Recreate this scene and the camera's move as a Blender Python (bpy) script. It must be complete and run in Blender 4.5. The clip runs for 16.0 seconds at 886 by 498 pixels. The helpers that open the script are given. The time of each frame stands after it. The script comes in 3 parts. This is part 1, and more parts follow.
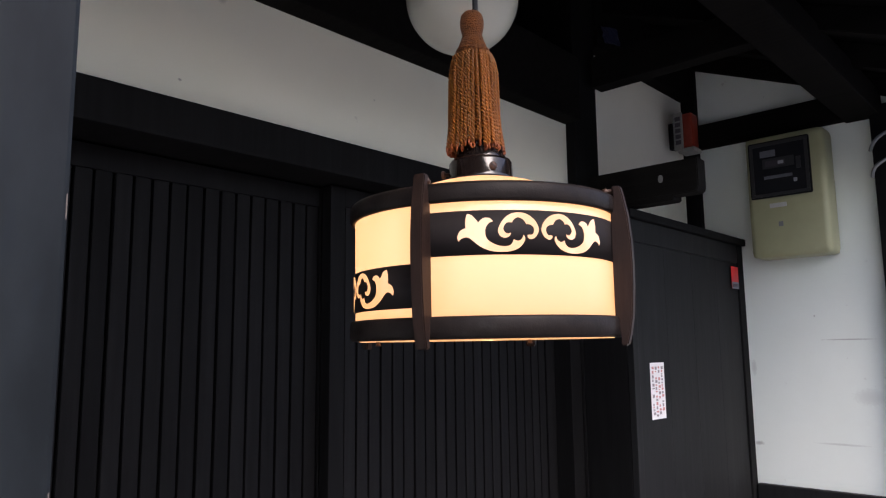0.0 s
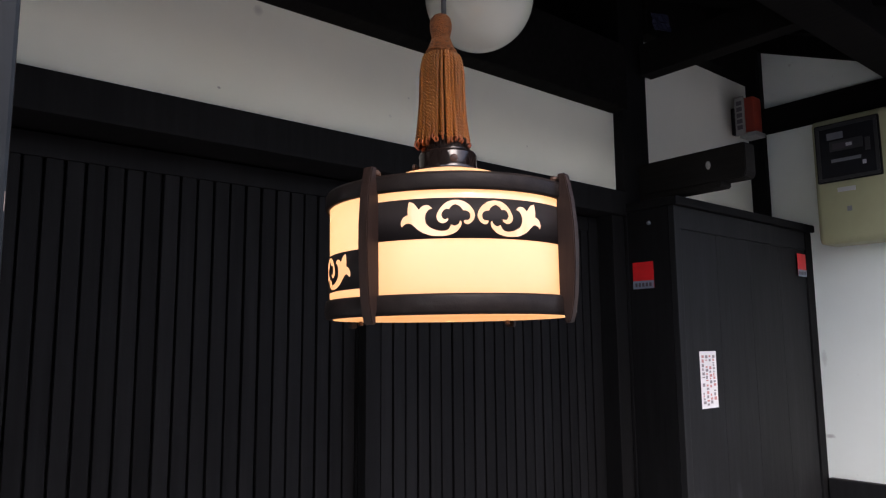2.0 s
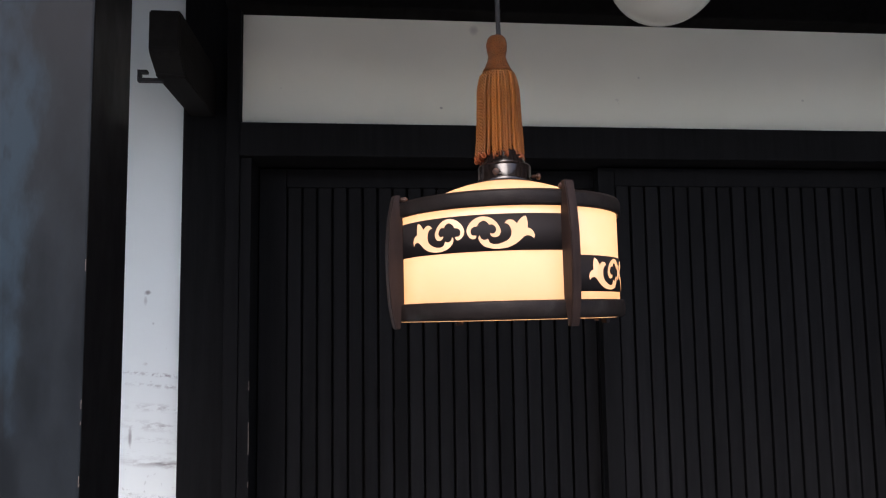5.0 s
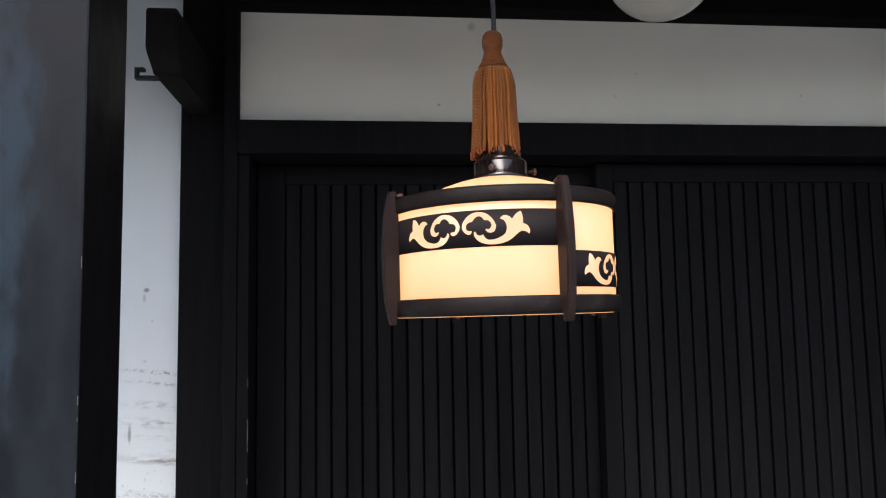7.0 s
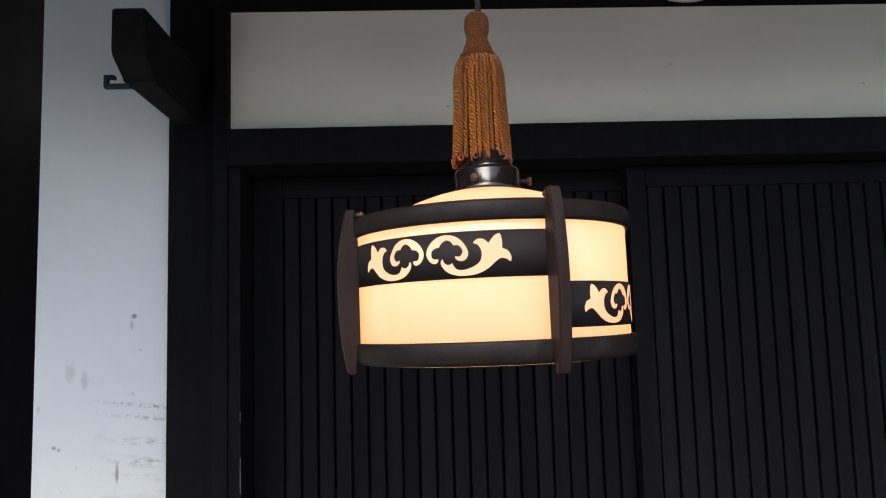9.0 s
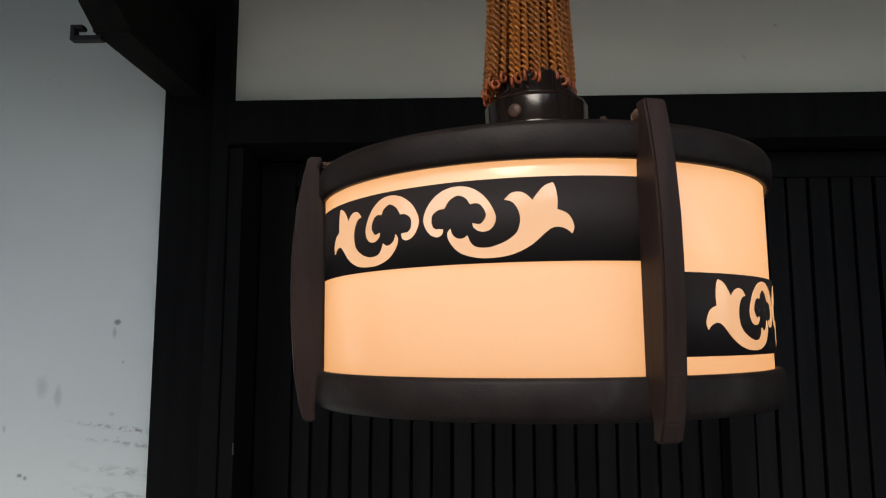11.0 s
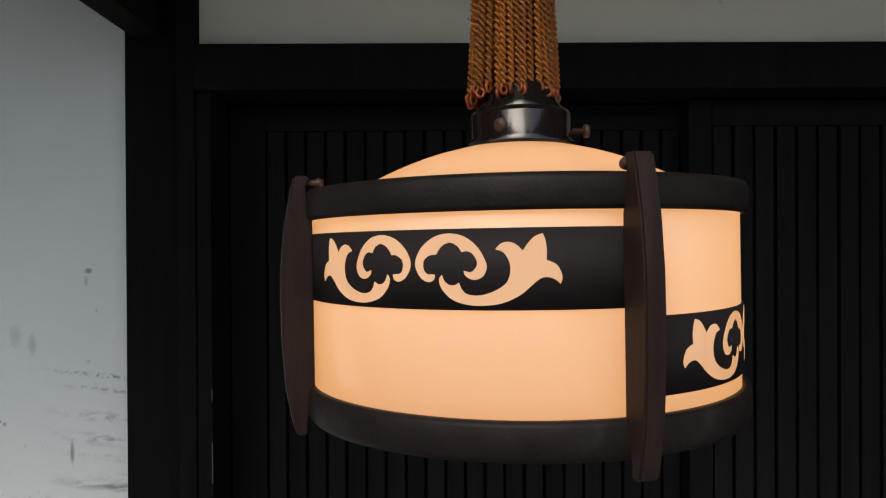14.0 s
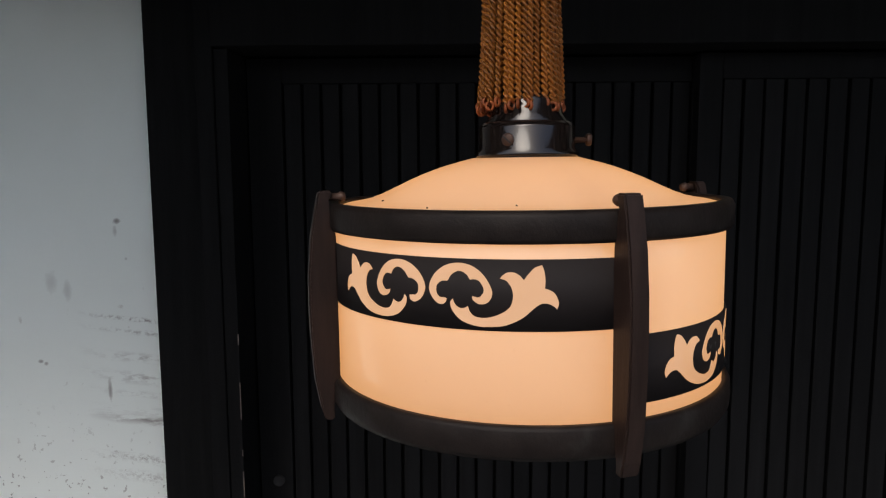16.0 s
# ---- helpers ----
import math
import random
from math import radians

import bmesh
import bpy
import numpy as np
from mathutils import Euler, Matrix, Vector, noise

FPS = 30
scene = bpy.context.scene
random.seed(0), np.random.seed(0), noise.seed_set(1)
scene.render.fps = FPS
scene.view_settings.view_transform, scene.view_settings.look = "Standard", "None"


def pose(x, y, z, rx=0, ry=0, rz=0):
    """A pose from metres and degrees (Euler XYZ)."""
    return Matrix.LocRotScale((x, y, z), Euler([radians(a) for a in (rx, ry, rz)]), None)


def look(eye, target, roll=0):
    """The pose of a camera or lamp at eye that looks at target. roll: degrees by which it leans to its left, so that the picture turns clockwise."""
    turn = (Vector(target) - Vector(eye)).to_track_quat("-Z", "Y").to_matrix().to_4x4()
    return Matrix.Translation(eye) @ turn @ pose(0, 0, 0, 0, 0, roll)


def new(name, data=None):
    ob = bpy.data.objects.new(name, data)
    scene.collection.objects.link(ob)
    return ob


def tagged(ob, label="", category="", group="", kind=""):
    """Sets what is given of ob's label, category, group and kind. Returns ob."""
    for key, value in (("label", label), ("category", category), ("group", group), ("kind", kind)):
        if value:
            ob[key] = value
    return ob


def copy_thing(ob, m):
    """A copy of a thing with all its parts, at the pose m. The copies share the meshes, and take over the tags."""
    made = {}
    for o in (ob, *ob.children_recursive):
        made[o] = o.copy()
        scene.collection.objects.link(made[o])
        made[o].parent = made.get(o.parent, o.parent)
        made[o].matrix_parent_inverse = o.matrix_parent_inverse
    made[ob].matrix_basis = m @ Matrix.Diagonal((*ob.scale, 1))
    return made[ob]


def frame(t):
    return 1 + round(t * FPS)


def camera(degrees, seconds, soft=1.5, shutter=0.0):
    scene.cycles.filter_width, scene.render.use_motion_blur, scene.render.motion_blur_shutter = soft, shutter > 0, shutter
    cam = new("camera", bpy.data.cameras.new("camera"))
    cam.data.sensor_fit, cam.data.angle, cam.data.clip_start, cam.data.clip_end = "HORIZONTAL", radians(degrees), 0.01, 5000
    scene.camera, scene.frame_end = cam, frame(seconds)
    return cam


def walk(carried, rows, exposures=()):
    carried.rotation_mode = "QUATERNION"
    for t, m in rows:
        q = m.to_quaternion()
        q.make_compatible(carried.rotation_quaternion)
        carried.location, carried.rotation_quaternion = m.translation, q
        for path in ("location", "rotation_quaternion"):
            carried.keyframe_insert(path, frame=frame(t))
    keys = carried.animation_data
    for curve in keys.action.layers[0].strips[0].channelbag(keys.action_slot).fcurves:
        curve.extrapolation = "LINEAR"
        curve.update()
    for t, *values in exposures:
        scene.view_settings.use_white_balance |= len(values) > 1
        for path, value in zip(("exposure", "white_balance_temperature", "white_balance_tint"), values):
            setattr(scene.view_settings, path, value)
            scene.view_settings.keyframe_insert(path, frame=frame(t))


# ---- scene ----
cam = camera(63.3, 16.0, 1.2)
METRES, EYE, TILT, LEAN, TURN = 1.4, 1.45, 0.0, 0.0, 42.6
ROWS = [
    (0.0, 0.0, 0.0, 0.0, 0.09, 8.01, 0.64),
    (0.5, 0.0105, -0.0168, 0.0022, 0.51, 8.15, 0.74),
    (1.0, 0.0425, -0.0376, -0.0048, 2.87, 8.34, 0.6),
    (1.5, 0.0778, -0.0525, -0.0214, 5.52, 7.09, 0.38),
    (2.0, 0.1114, -0.0413, -0.0149, 7.74, 7.62, 0.45),
    (2.5, 0.1599, -0.006, -0.0198, 13.68, 9.14, -0.15),
    (3.0, 0.2259, 0.0181, -0.0122, 21.62, 10.12, -0.65),
    (3.5, 0.3194, 0.0387, -0.0142, 31.67, 10.38, -1.28),
    (6.0, 0.4428, 0.0253, 0.0055, 41.29, 5.25, 0.84),
    (6.5, 0.4413, 0.0314, 0.0076, 41.52, 5.04, 0.98),
    (7.0, 0.4421, 0.0303, 0.0089, 41.4, 5.23, 1.02),
    (7.5, 0.4451, 0.0254, 0.0106, 41.32, 5.37, 0.99),
    (8.0, 0.4481, 0.031, 0.0144, 41.52, 5.46, 1.02),
    (10.5, 0.2796, 0.3037, 0.0395, 49.01, 7.43, -0.02),
    (11.0, 0.2737, 0.3161, 0.0367, 49.81, 7.1, 0.02),
    (11.5, 0.2762, 0.3132, 0.0367, 49.53, 7.01, 0.19),
    (12.0, 0.2788, 0.3058, 0.0372, 49.56, 6.96, 0.28),
    (12.5, 0.2844, 0.2975, 0.0387, 49.44, 6.92, 0.4),
    (13.0, 0.2842, 0.2937, 0.0377, 49.08, 6.65, 0.42),
    (13.5, 0.2823, 0.2956, 0.0521, 49.09, 4.31, 0.4),
    (14.0, 0.2747, 0.3025, 0.0873, 47.07, -0.26, 0.3),
    (14.5, 0.2783, 0.2979, 0.1126, 46.89, -6.22, 0.41),
    (15.0, 0.2877, 0.2867, 0.1285, 48.01, -7.89, 0.41),
    (15.5, 0.2963, 0.2824, 0.1328, 48.07, -7.04, 0.32),
    (16.0, 0.2985, 0.2821, 0.1339, 48.14, -6.9, 0.26),
]
EDGE_ROWS = [
    (3.7, look((0.325, 0.395, 1.440), (-1.612, 0.778, 1.758), 1.2)),
    (5.8, look((0.432, 0.447, 1.466), (-1.549, 0.656, 1.642), -1.1)),
    (8.2, look((0.418, 0.479, 1.482), (-1.566, 0.656, 1.660), -1.4)),
    (10.3, look((0.013, 0.576, 1.507), (-1.969, 0.534, 1.771), -0.3)),
]
PATH_ROWS = [(t, pose(0, 0, EYE, TILT, LEAN, TURN) @ pose(METRES * x, METRES * y, METRES * z, 90 + pitch, roll, yaw)) for t, x, y, z, yaw, pitch, roll in ROWS]
walk(cam, sorted(PATH_ROWS + EDGE_ROWS, key=lambda row: row[0]),
     [(0, 1.63, 6430, 18), (3.5, 1.61, 6470, 18), (6, 1.56, 6320, 15.5), (8.2, 1.52, 6300, 15), (10.3, 1.34, 6400, 11), (10.6, 1.2, 6450, 10), (11.0, 0.92, 6650, 7.5),
      (13.0, 0.75, 6720, 7), (14.0, 0.74, 6700, 8), (14.5, 0.69, 6650, 9), (16, 0.64, 6600, 9.3)])

from mathutils.geometry import tessellate_polygon

# ---- light ----
world = bpy.data.worlds.new("sky")
scene.world = world
world.use_nodes = True
wn = world.node_tree.nodes
sky = wn.new("ShaderNodeTexSky")
sky.sky_type, sky.sun_disc = "NISHITA", False
sky.sun_elevation, sky.sun_rotation = radians(49), radians(108)
sky.air_density, sky.dust_density, sky.ozone_density = 0.95, 3.0, 0.4
world.node_tree.links.new(sky.outputs[0], wn["Background"].inputs[0])
wn["Background"].inputs[1].default_value = 0.15
bulb_data = bpy.data.lights.new("lantern_bulb", "POINT")
bulb_data.energy, bulb_data.color, bulb_data.shadow_soft_size = 0.19, (1.0, 0.52, 0.22), 0.012
new("lantern_bulb", bulb_data).location = (-0.516, 0.631, 1.4826 + 0.072)
sun_data = bpy.data.lights.new("sun", "SUN")
sun_data.energy, sun_data.angle, sun_data.color = 0.72, radians(30), (1.0, 0.97, 0.93)
sun = new("sun", sun_data)
sun.matrix_world = look((4.2, -0.9, 5.0), (0, 0.5, 0))


# ---- materials ----
class Mat:
    """A node material under construction."""

    def __init__(self, name, rough=0.5, metal=0.0, spec=0.5):
        self.m = bpy.data.materials.new(name)
        self.m.use_nodes = True
        self.n, self.l = self.m.node_tree.nodes, self.m.node_tree.links
        self.b = self.n["Principled BSDF"]
        self.b.inputs["Roughness"].default_value = rough
        self.b.inputs["Metallic"].default_value = metal
        self.b.inputs["Specular IOR Level"].default_value = spec
        self.co = self.n.new("ShaderNodeTexCoord").outputs["Object"]
        self.pos = self.n.new("ShaderNodeNewGeometry").outputs["Position"]

    def mapped(self, scale, world_space=True):
        mp = self.n.new("ShaderNodeMapping")
        mp.inputs["Scale"].default_value = scale
        self.l.new(self.pos if world_space else self.co, mp.inputs["Vector"])
        return mp.outputs[0]

    def noise(self, scale, detail=6, rough=0.6, stretch=(1, 1, 1), world_space=True):
        t = self.n.new("ShaderNodeTexNoise")
        t.inputs["Scale"].default_value, t.inputs["Detail"].default_value, t.inputs["Roughness"].default_value = scale, detail, rough
        self.l.new(self.mapped(stretch, world_space), t.inputs["Vector"])
        return t.outputs["Fac"]

    def ramp(self, fac, *stops):
        r = self.n.new("ShaderNodeValToRGB")
        els = r.color_ramp.elements
        while len(els) < len(stops):
            els.new(0.5)
        for e, (p, c) in zip(els, stops):
            e.position = p
            e.color = (c, c, c, 1) if isinstance(c, (int, float)) else (*c, 1)
        self.l.new(fac, r.inputs[0])
        return r.outputs[0]

    def mix(self, fac, a, b, mode="MIX"):
        x = self.n.new("ShaderNodeMix")
        x.data_type, x.blend_type = "RGBA", mode
        for sock, v in ((x.inputs[0], fac), (x.inputs[6], a), (x.inputs[7], b)):
            if isinstance(v, (int, float)):
                sock.default_value = v
            elif isinstance(v, tuple):
                sock.default_value = (*v, 1)
            else:
                self.l.new(v, sock)
        return x.outputs[2]

    def math(self, op, a, b=0.0, clamp=False):
        x = self.n.new("ShaderNodeMath")
        x.operation, x.use_clamp = op, clamp
        for sock, v in zip(x.inputs, (a, b)):
            if isinstance(v, (int, float)):
                sock.default_value = v
            else:
                self.l.new(v, sock)
        return x.outputs[0]

    def axis(self, k):
        s = self.n.new("ShaderNodeSeparateXYZ")
        self.l.new(self.pos, s.inputs[0])
        return s.outputs[k]

    def base(self, v):
        if isinstance(v, tuple):
            self.b.inputs["Base Color"].default_value = (*v, 1)
        else:
            self.l.new(v, self.b.inputs["Base Color"])
        return self

    def rough(self, v):
        self.l.new(v, self.b.inputs["Roughness"])
        return self

    def bump(self, h, strength=0.3, dist=0.002):
        x = self.n.new("ShaderNodeBump")
        x.inputs["Strength"].default_value, x.inputs["Distance"].default_value = strength, dist
        self.l.new(h, x.inputs["Height"])
        self.l.new(x.outputs[0], self.b.inputs["Normal"])
        return self


def wood(name, dark, light, rough=0.7, streak=(1, 1, 0.06), scale=60, spec=0.08):
    m = Mat(name, rough, spec=spec)
    grain = m.noise(scale, 8, 0.65, streak)
    wear = m.noise(3.5, 5, 0.6)
    c = m.mix(m.ramp(grain, (0.35, 0.0), (0.75, 1.0)), dark, light)
    c = m.mix(m.ramp(wear, (0.4, 0.0), (0.8, 0.55)), c, tuple(1.25 * v for v in light))
    m.base(c).bump(grain, 0.25, 0.0015)
    m.rough(m.ramp(wear, (0.3, rough - 0.1), (0.7, rough + 0.12)))
    return m.m


def random_tone(m, colour, amount):
    info = m.n.new("ShaderNodeObjectInfo")
    return m.mix(1.0, colour, m.ramp(info.outputs["Random"], (0.0, 1.0 - amount), (1.0, 1.0)), "MULTIPLY")


black_wood = wood("black stained timber", (0.0048, 0.0048, 0.0050), (0.0096, 0.0096, 0.0100), 0.72, (1, 1, 0.06), 60, 0.06)
beam_wood = wood("sooty beam timber", (0.0045, 0.0042, 0.004), (0.0105, 0.0100, 0.0095), 0.85, (0.06, 1, 1), 60, 0.02)
arm_wood = wood("sooty arm timber", (0.007, 0.0065, 0.006), (0.014, 0.013, 0.012), 0.75, (0.06, 1, 1), 60, 0.06)
xm = Mat("faded black shutter board", 0.6, spec=0.12)
xg, xw = xm.noise(60, 8, 0.65, (1, 1, 0.06)), xm.noise(9, 5, 0.6, (1, 1, 0.16))
xc = xm.mix(xm.ramp(xg, (0.35, 0.0), (0.75, 1.0)), (0.0085, 0.0088, 0.0092), (0.0140, 0.0144, 0.0152))
xl = xm.ramp(xm.axis(2), (0.95, 1.0), (1.32, 0.15))
xc = xm.mix(xm.math("MULTIPLY", xm.ramp(xw, (0.50, 0.0), (0.66, 0.85)), xl), xc, (0.042, 0.044, 0.047))
xm.base(xc).bump(xg, 0.25, 0.0015)
box_wood = xm.m

sm = Mat("black stained slat", 0.7, spec=0.08)
sg = sm.noise(80, 7, 0.6, (1, 1, 0.04))
sm.base(random_tone(sm, sm.mix(sm.ramp(sg, (0.3, 0.0), (0.8, 1.0)), (0.006, 0.006, 0.0062), (0.0122, 0.0122, 0.0128)), 0.35)).bump(sg, 0.25, 0.001)
slat_wood = sm.m

pm = Mat("blue-black weathered pillar paint", 0.5, spec=0.1)
blot, patch, drip = pm.noise(20, 6, 0.6, (1, 1, 0.4)), pm.noise(7, 4, 0.55, (1, 1, 0.5)), pm.noise(48, 3, 0.5, (1, 1, 0.3))
pc = pm.mix(pm.ramp(blot, (0.42, 0.0), (0.62, 1.0)), (0.0086, 0.0104, 0.0120), (0.0122, 0.0152, 0.0178))
# bleached patches, denser above, where they also carry the bluish sky reflection
bleach_sheen = pm.math("ADD", pm.mix(0.5, patch, blot), pm.ramp(pm.math("SUBTRACT", pm.axis(2), 1.0), (0.32, 0.0), (0.70, 0.20)))
bleach_sheen = pm.math("SUBTRACT", bleach_sheen, pm.ramp(pm.math("ADD", pm.axis(1), 0.5), (0.565, 0.0), (0.625, 0.3)))
pc = pm.mix(pm.ramp(bleach_sheen, (0.56, 0.0), (0.67, 1.0)), pc, (0.0175, 0.0285, 0.0380))
pc = pm.mix(pm.ramp(drip, (0.60, 0.0), (0.68, 0.55)), pc, (0.0105, 0.0135, 0.0170))
# faces turned to +y take a plain, darker near-black tone
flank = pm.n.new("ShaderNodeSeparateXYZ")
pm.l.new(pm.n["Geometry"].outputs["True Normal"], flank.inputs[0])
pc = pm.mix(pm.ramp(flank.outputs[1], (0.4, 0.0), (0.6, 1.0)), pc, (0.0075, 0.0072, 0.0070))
pm.base(pc).bump(blot, 0.2, 0.0015)
pm.rough(pm.ramp(blot, (0.35, 0.34), (0.7, 0.55)))
pillar_paint = pm.m


def plaster(name, stained, blots=(), aged=(1, 1, 1)):
    m = Mat(name, 0.85, spec=0.2)
    broad, fine = m.noise(2.2, 4, 0.55), m.noise(160, 4, 0.6)
    c = m.mix(m.ramp(broad, (0.3, 0.0), (0.75, 1.0)), tuple(p * q for p, q in zip((0.735, 0.74, 0.695), aged)), tuple(p * q for p, q in zip((0.805, 0.81, 0.77), aged)))
    speck = m.ramp(m.noise(34, 3, 0.55), (0.70, 0.0), (0.76, 0.6))
    c = m.mix(m.math("MULTIPLY", speck, m.ramp(m.noise(3.1, 2), (0.5, 0.0), (0.62, 1.0))), c, (0.36, 0.34, 0.32))
    if stained:
        z, y = m.axis(2), m.axis(1)
        near = m.ramp(m.math("ADD", m.math("MULTIPLY", y, 4.5), 0.95), (0.30, 0.0), (0.85, 1.0))
        z = m.math("ADD", z, m.math("MULTIPLY", m.math("SUBTRACT", y, 0.03), 0.15))
        z = m.math("ADD", z, 0.009)
        for level, half, deep, sc, long in ((1.343, 0.006, 1.0, 150, 1.0), (1.318, 0.007, 0.6, 120, 0.8), (1.268, 0.012, 0.55, 75, 0.5), (1.228, 0.016, 0.6, 85, 0.45), (1.196, 0.008, 0.35, 120, 0.5), (1.146, 0.013, 0.95, 50, 0.3), (1.163, 0.012, 0.45, 70, 0.3), (1.067, 0.012, 0.6, 150, 0.9), (1.03, 0.015, 0.5, 150, 0.9)):
            wob = m.math("MULTIPLY", m.math("SUBTRACT", m.noise(9, 3, 0.5, (1, 1, 0.2)), 0.5), 0.02)
            d = m.math("ABSOLUTE", m.math("SUBTRACT", m.math("ADD", z, wob), level))
            band = m.math("SUBTRACT", 1.0, m.math("DIVIDE", d, half), True)
            ragged = m.ramp(m.noise(sc, 4, 0.65, (1, long, 1.3)), (0.46, 0.0), (0.60, 1.0))
            c = m.mix(m.math("MULTIPLY", m.math("MULTIPLY", m.math("MULTIPLY", band, ragged), near), deep), c, (0.25, 0.24, 0.235))
        low = m.ramp(m.math("SUBTRACT", z, 0.9), (0.02, 1.0), (0.27, 0.0))
        splash = m.ramp(m.noise(95, 2, 0.5), (0.66, 0.0), (0.70, 0.8))
        c = m.mix(m.math("MULTIPLY", splash, low), c, (0.20, 0.19, 0.18))
    for ka, cy, cz, ry, rz, deep in blots:
        dy = m.math("DIVIDE", m.math("SUBTRACT", m.axis(ka), cy), ry)
        dd = m.math("DIVIDE", m.math("SUBTRACT", m.axis(2), cz), rz)
        far = m.math("ADD", m.math("MULTIPLY", dy, dy), m.math("MULTIPLY", dd, dd))
        spot = m.math("SUBTRACT", 1.0, m.math("MULTIPLY", far, m.math("MULTIPLY", m.noise(120, 3), 1.6)), True)
        c = m.mix(m.math("MULTIPLY", spot, deep), c, (0.22, 0.21, 0.20))
    m.base(c).bump(m.mix(0.5, fine, m.noise(18, 4)), 0.12, 0.002)
    return m.m


LEFT_BLOTS = [(1, -0.054, 1.531, 0.007, 0.006, 0.9), (1, -0.058, 1.512, 0.004, 0.010, 0.4), (1, -0.085, 1.205, 0.004, 0.022, 0.8), (1, -0.185, 1.415, 0.012, 0.02, 0.25), (1, -0.155, 1.40, 0.008, 0.02, 0.3),
              (1, -0.215, 1.262, 0.006, 0.004, 0.8), (1, -0.205, 1.258, 0.004, 0.004, 0.7), (1, -0.04, 1.46, 0.003, 0.003, 0.4)]
METER_BLOTS = [(0, -0.69, 1.472, 0.085, 0.003, 0.55), (0, -1.03, 1.085, 0.018, 0.008, 0.6), (0, -1.03, 1.37, 0.010, 0.03, 0.3), (0, -0.64, 1.27, 0.05, 0.03, 0.22), (0, -0.74, 1.10, 0.09, 0.004, 0.3), (0, -0.80, 1.56, 0.003, 0.004, 0.6)]
PANEL_BLOTS = [(1, 0.708, 2.16, 0.012, 0.012, 0.4), (1, 0.626, 1.965, 0.004, 0.003, 0.7), (1, 1.12, 2.05, 0.003, 0.003, 0.4), (1, 1.55, 2.0, 0.004, 0.003, 0.4)]
# last factor tints each base: cool for left and meter walls, cream for the panel
plaster_clean = plaster("white lime plaster", False, (), (0.98, 0.97, 0.90))
plaster_stained = plaster("white lime plaster with scuffs", True, LEFT_BLOTS, (0.955, 1.02, 1.05))
plaster_meter = plaster("white lime plaster with scratches", False, METER_BLOTS, (0.955, 1.02, 1.01))
plaster_panel = plaster("smooth lime plaster panel", False, PANEL_BLOTS, (1.05, 1.045, 0.94))



def opal(name, glow, through_share, pale=1.0):
    """Opal glass, bulb glow painted as emission: brightest level with the bulb, warmer towards rings and ribs."""
    m = Mat(name, 0.05, spec=0.9)
    soft = m.noise(7, 3, 0.5)
    dust = m.ramp(m.noise(260, 2, 0.5), (0.70, 0.0), (0.78, 0.35))
    m.base(m.mix(dust, m.mix(soft, (0.24 * pale, 0.235 * pale, 0.225 * pale), (0.28 * pale, 0.275 * pale, 0.265 * pale)), (0.16, 0.14, 0.12)))
    lift = m.math("ABSOLUTE", m.math("SUBTRACT", m.axis(2), BULB_Z))
    rim = m.ramp(m.math("DIVIDE", lift, 0.1), (0.25, 0.0), (1.0, 1.0))
    ax, ay = m.math("SUBTRACT", m.axis(0), -0.516), m.math("SUBTRACT", m.axis(1), 0.631)
    turn = m.math("ARCTAN2", ay, ax)
    rib_gap = m.math("ABSOLUTE", m.math("SINE", m.math("MULTIPLY", m.math("SUBTRACT", turn, radians(17.0)), 2.0)))
    side = m.ramp(rib_gap, (0.10, 1.0), (0.55, 0.0))
    warm = m.math("MAXIMUM", m.math("MULTIPLY", rim, 0.75), m.math("MULTIPLY", side, 0.7))
    warm = m.math("ADD", warm, m.math("MULTIPLY", m.math("SUBTRACT", soft, 0.5), 0.7), True)
    m.l.new(m.mix(warm, (1.0, 0.482, 0.188), (0.97, 0.392, 0.095)), m.b.inputs["Emission Color"])
    m.l.new(m.math("MULTIPLY", m.math("SUBTRACT", 1.0, m.math("MULTIPLY", warm, 0.2)), glow), m.b.inputs["Emission Strength"])
    if through_share:
        pass_on, both = m.n.new("ShaderNodeBsdfTranslucent"), m.n.new("ShaderNodeMixShader")
        pass_on.inputs[0].default_value = (0.85, 0.78, 0.68, 1)
        both.inputs[0].default_value = through_share
        m.l.new(m.b.outputs[0], both.inputs[1])
        m.l.new(pass_on.outputs[0], both.inputs[2])
        m.l.new(both.outputs[0], m.n["Material Output"].inputs["Surface"])
    return m.m


GLOW, BULB_Z = 0.385, 1.555
lit_glass = opal("lit opal glass", 1.04 * GLOW, 0.0, 0.6)
shade_glass = opal("lit opal shade glass", 0.76 * GLOW / 0.6, 0.4)

om = Mat("unlit opal globe glass", 0.08, spec=0.5)
om.base(om.mix(om.noise(6, 3), (0.51, 0.525, 0.455), (0.57, 0.585, 0.515)))
om.b.inputs["Subsurface Weight"].default_value = 0.0
globe_glass = om.m

im = Mat("dark bronzed lamp metal", 0.5, 0.0, 0.12)
ig = im.noise(70, 6, 0.65)
ic = im.mix(im.ramp(ig, (0.35, 0.0), (0.75, 1.0)), (0.0075, 0.0054, 0.0048), (0.015, 0.0112, 0.0096))
ic = im.mix(im.ramp(im.noise(22, 4, 0.6), (0.62, 0.0), (0.75, 0.5)), ic, (0.03, 0.029, 0.026))
im.base(ic).bump(im.mix(0.5, ig, im.noise(260, 4, 0.7)), 0.5, 0.0012)
lamp_metal = im.m

rib_wood = wood("dark brown lamp rib wood", (0.0105, 0.0058, 0.0045), (0.024, 0.0140, 0.0110), 0.5, (1, 1, 0.12), 130, 0.15)

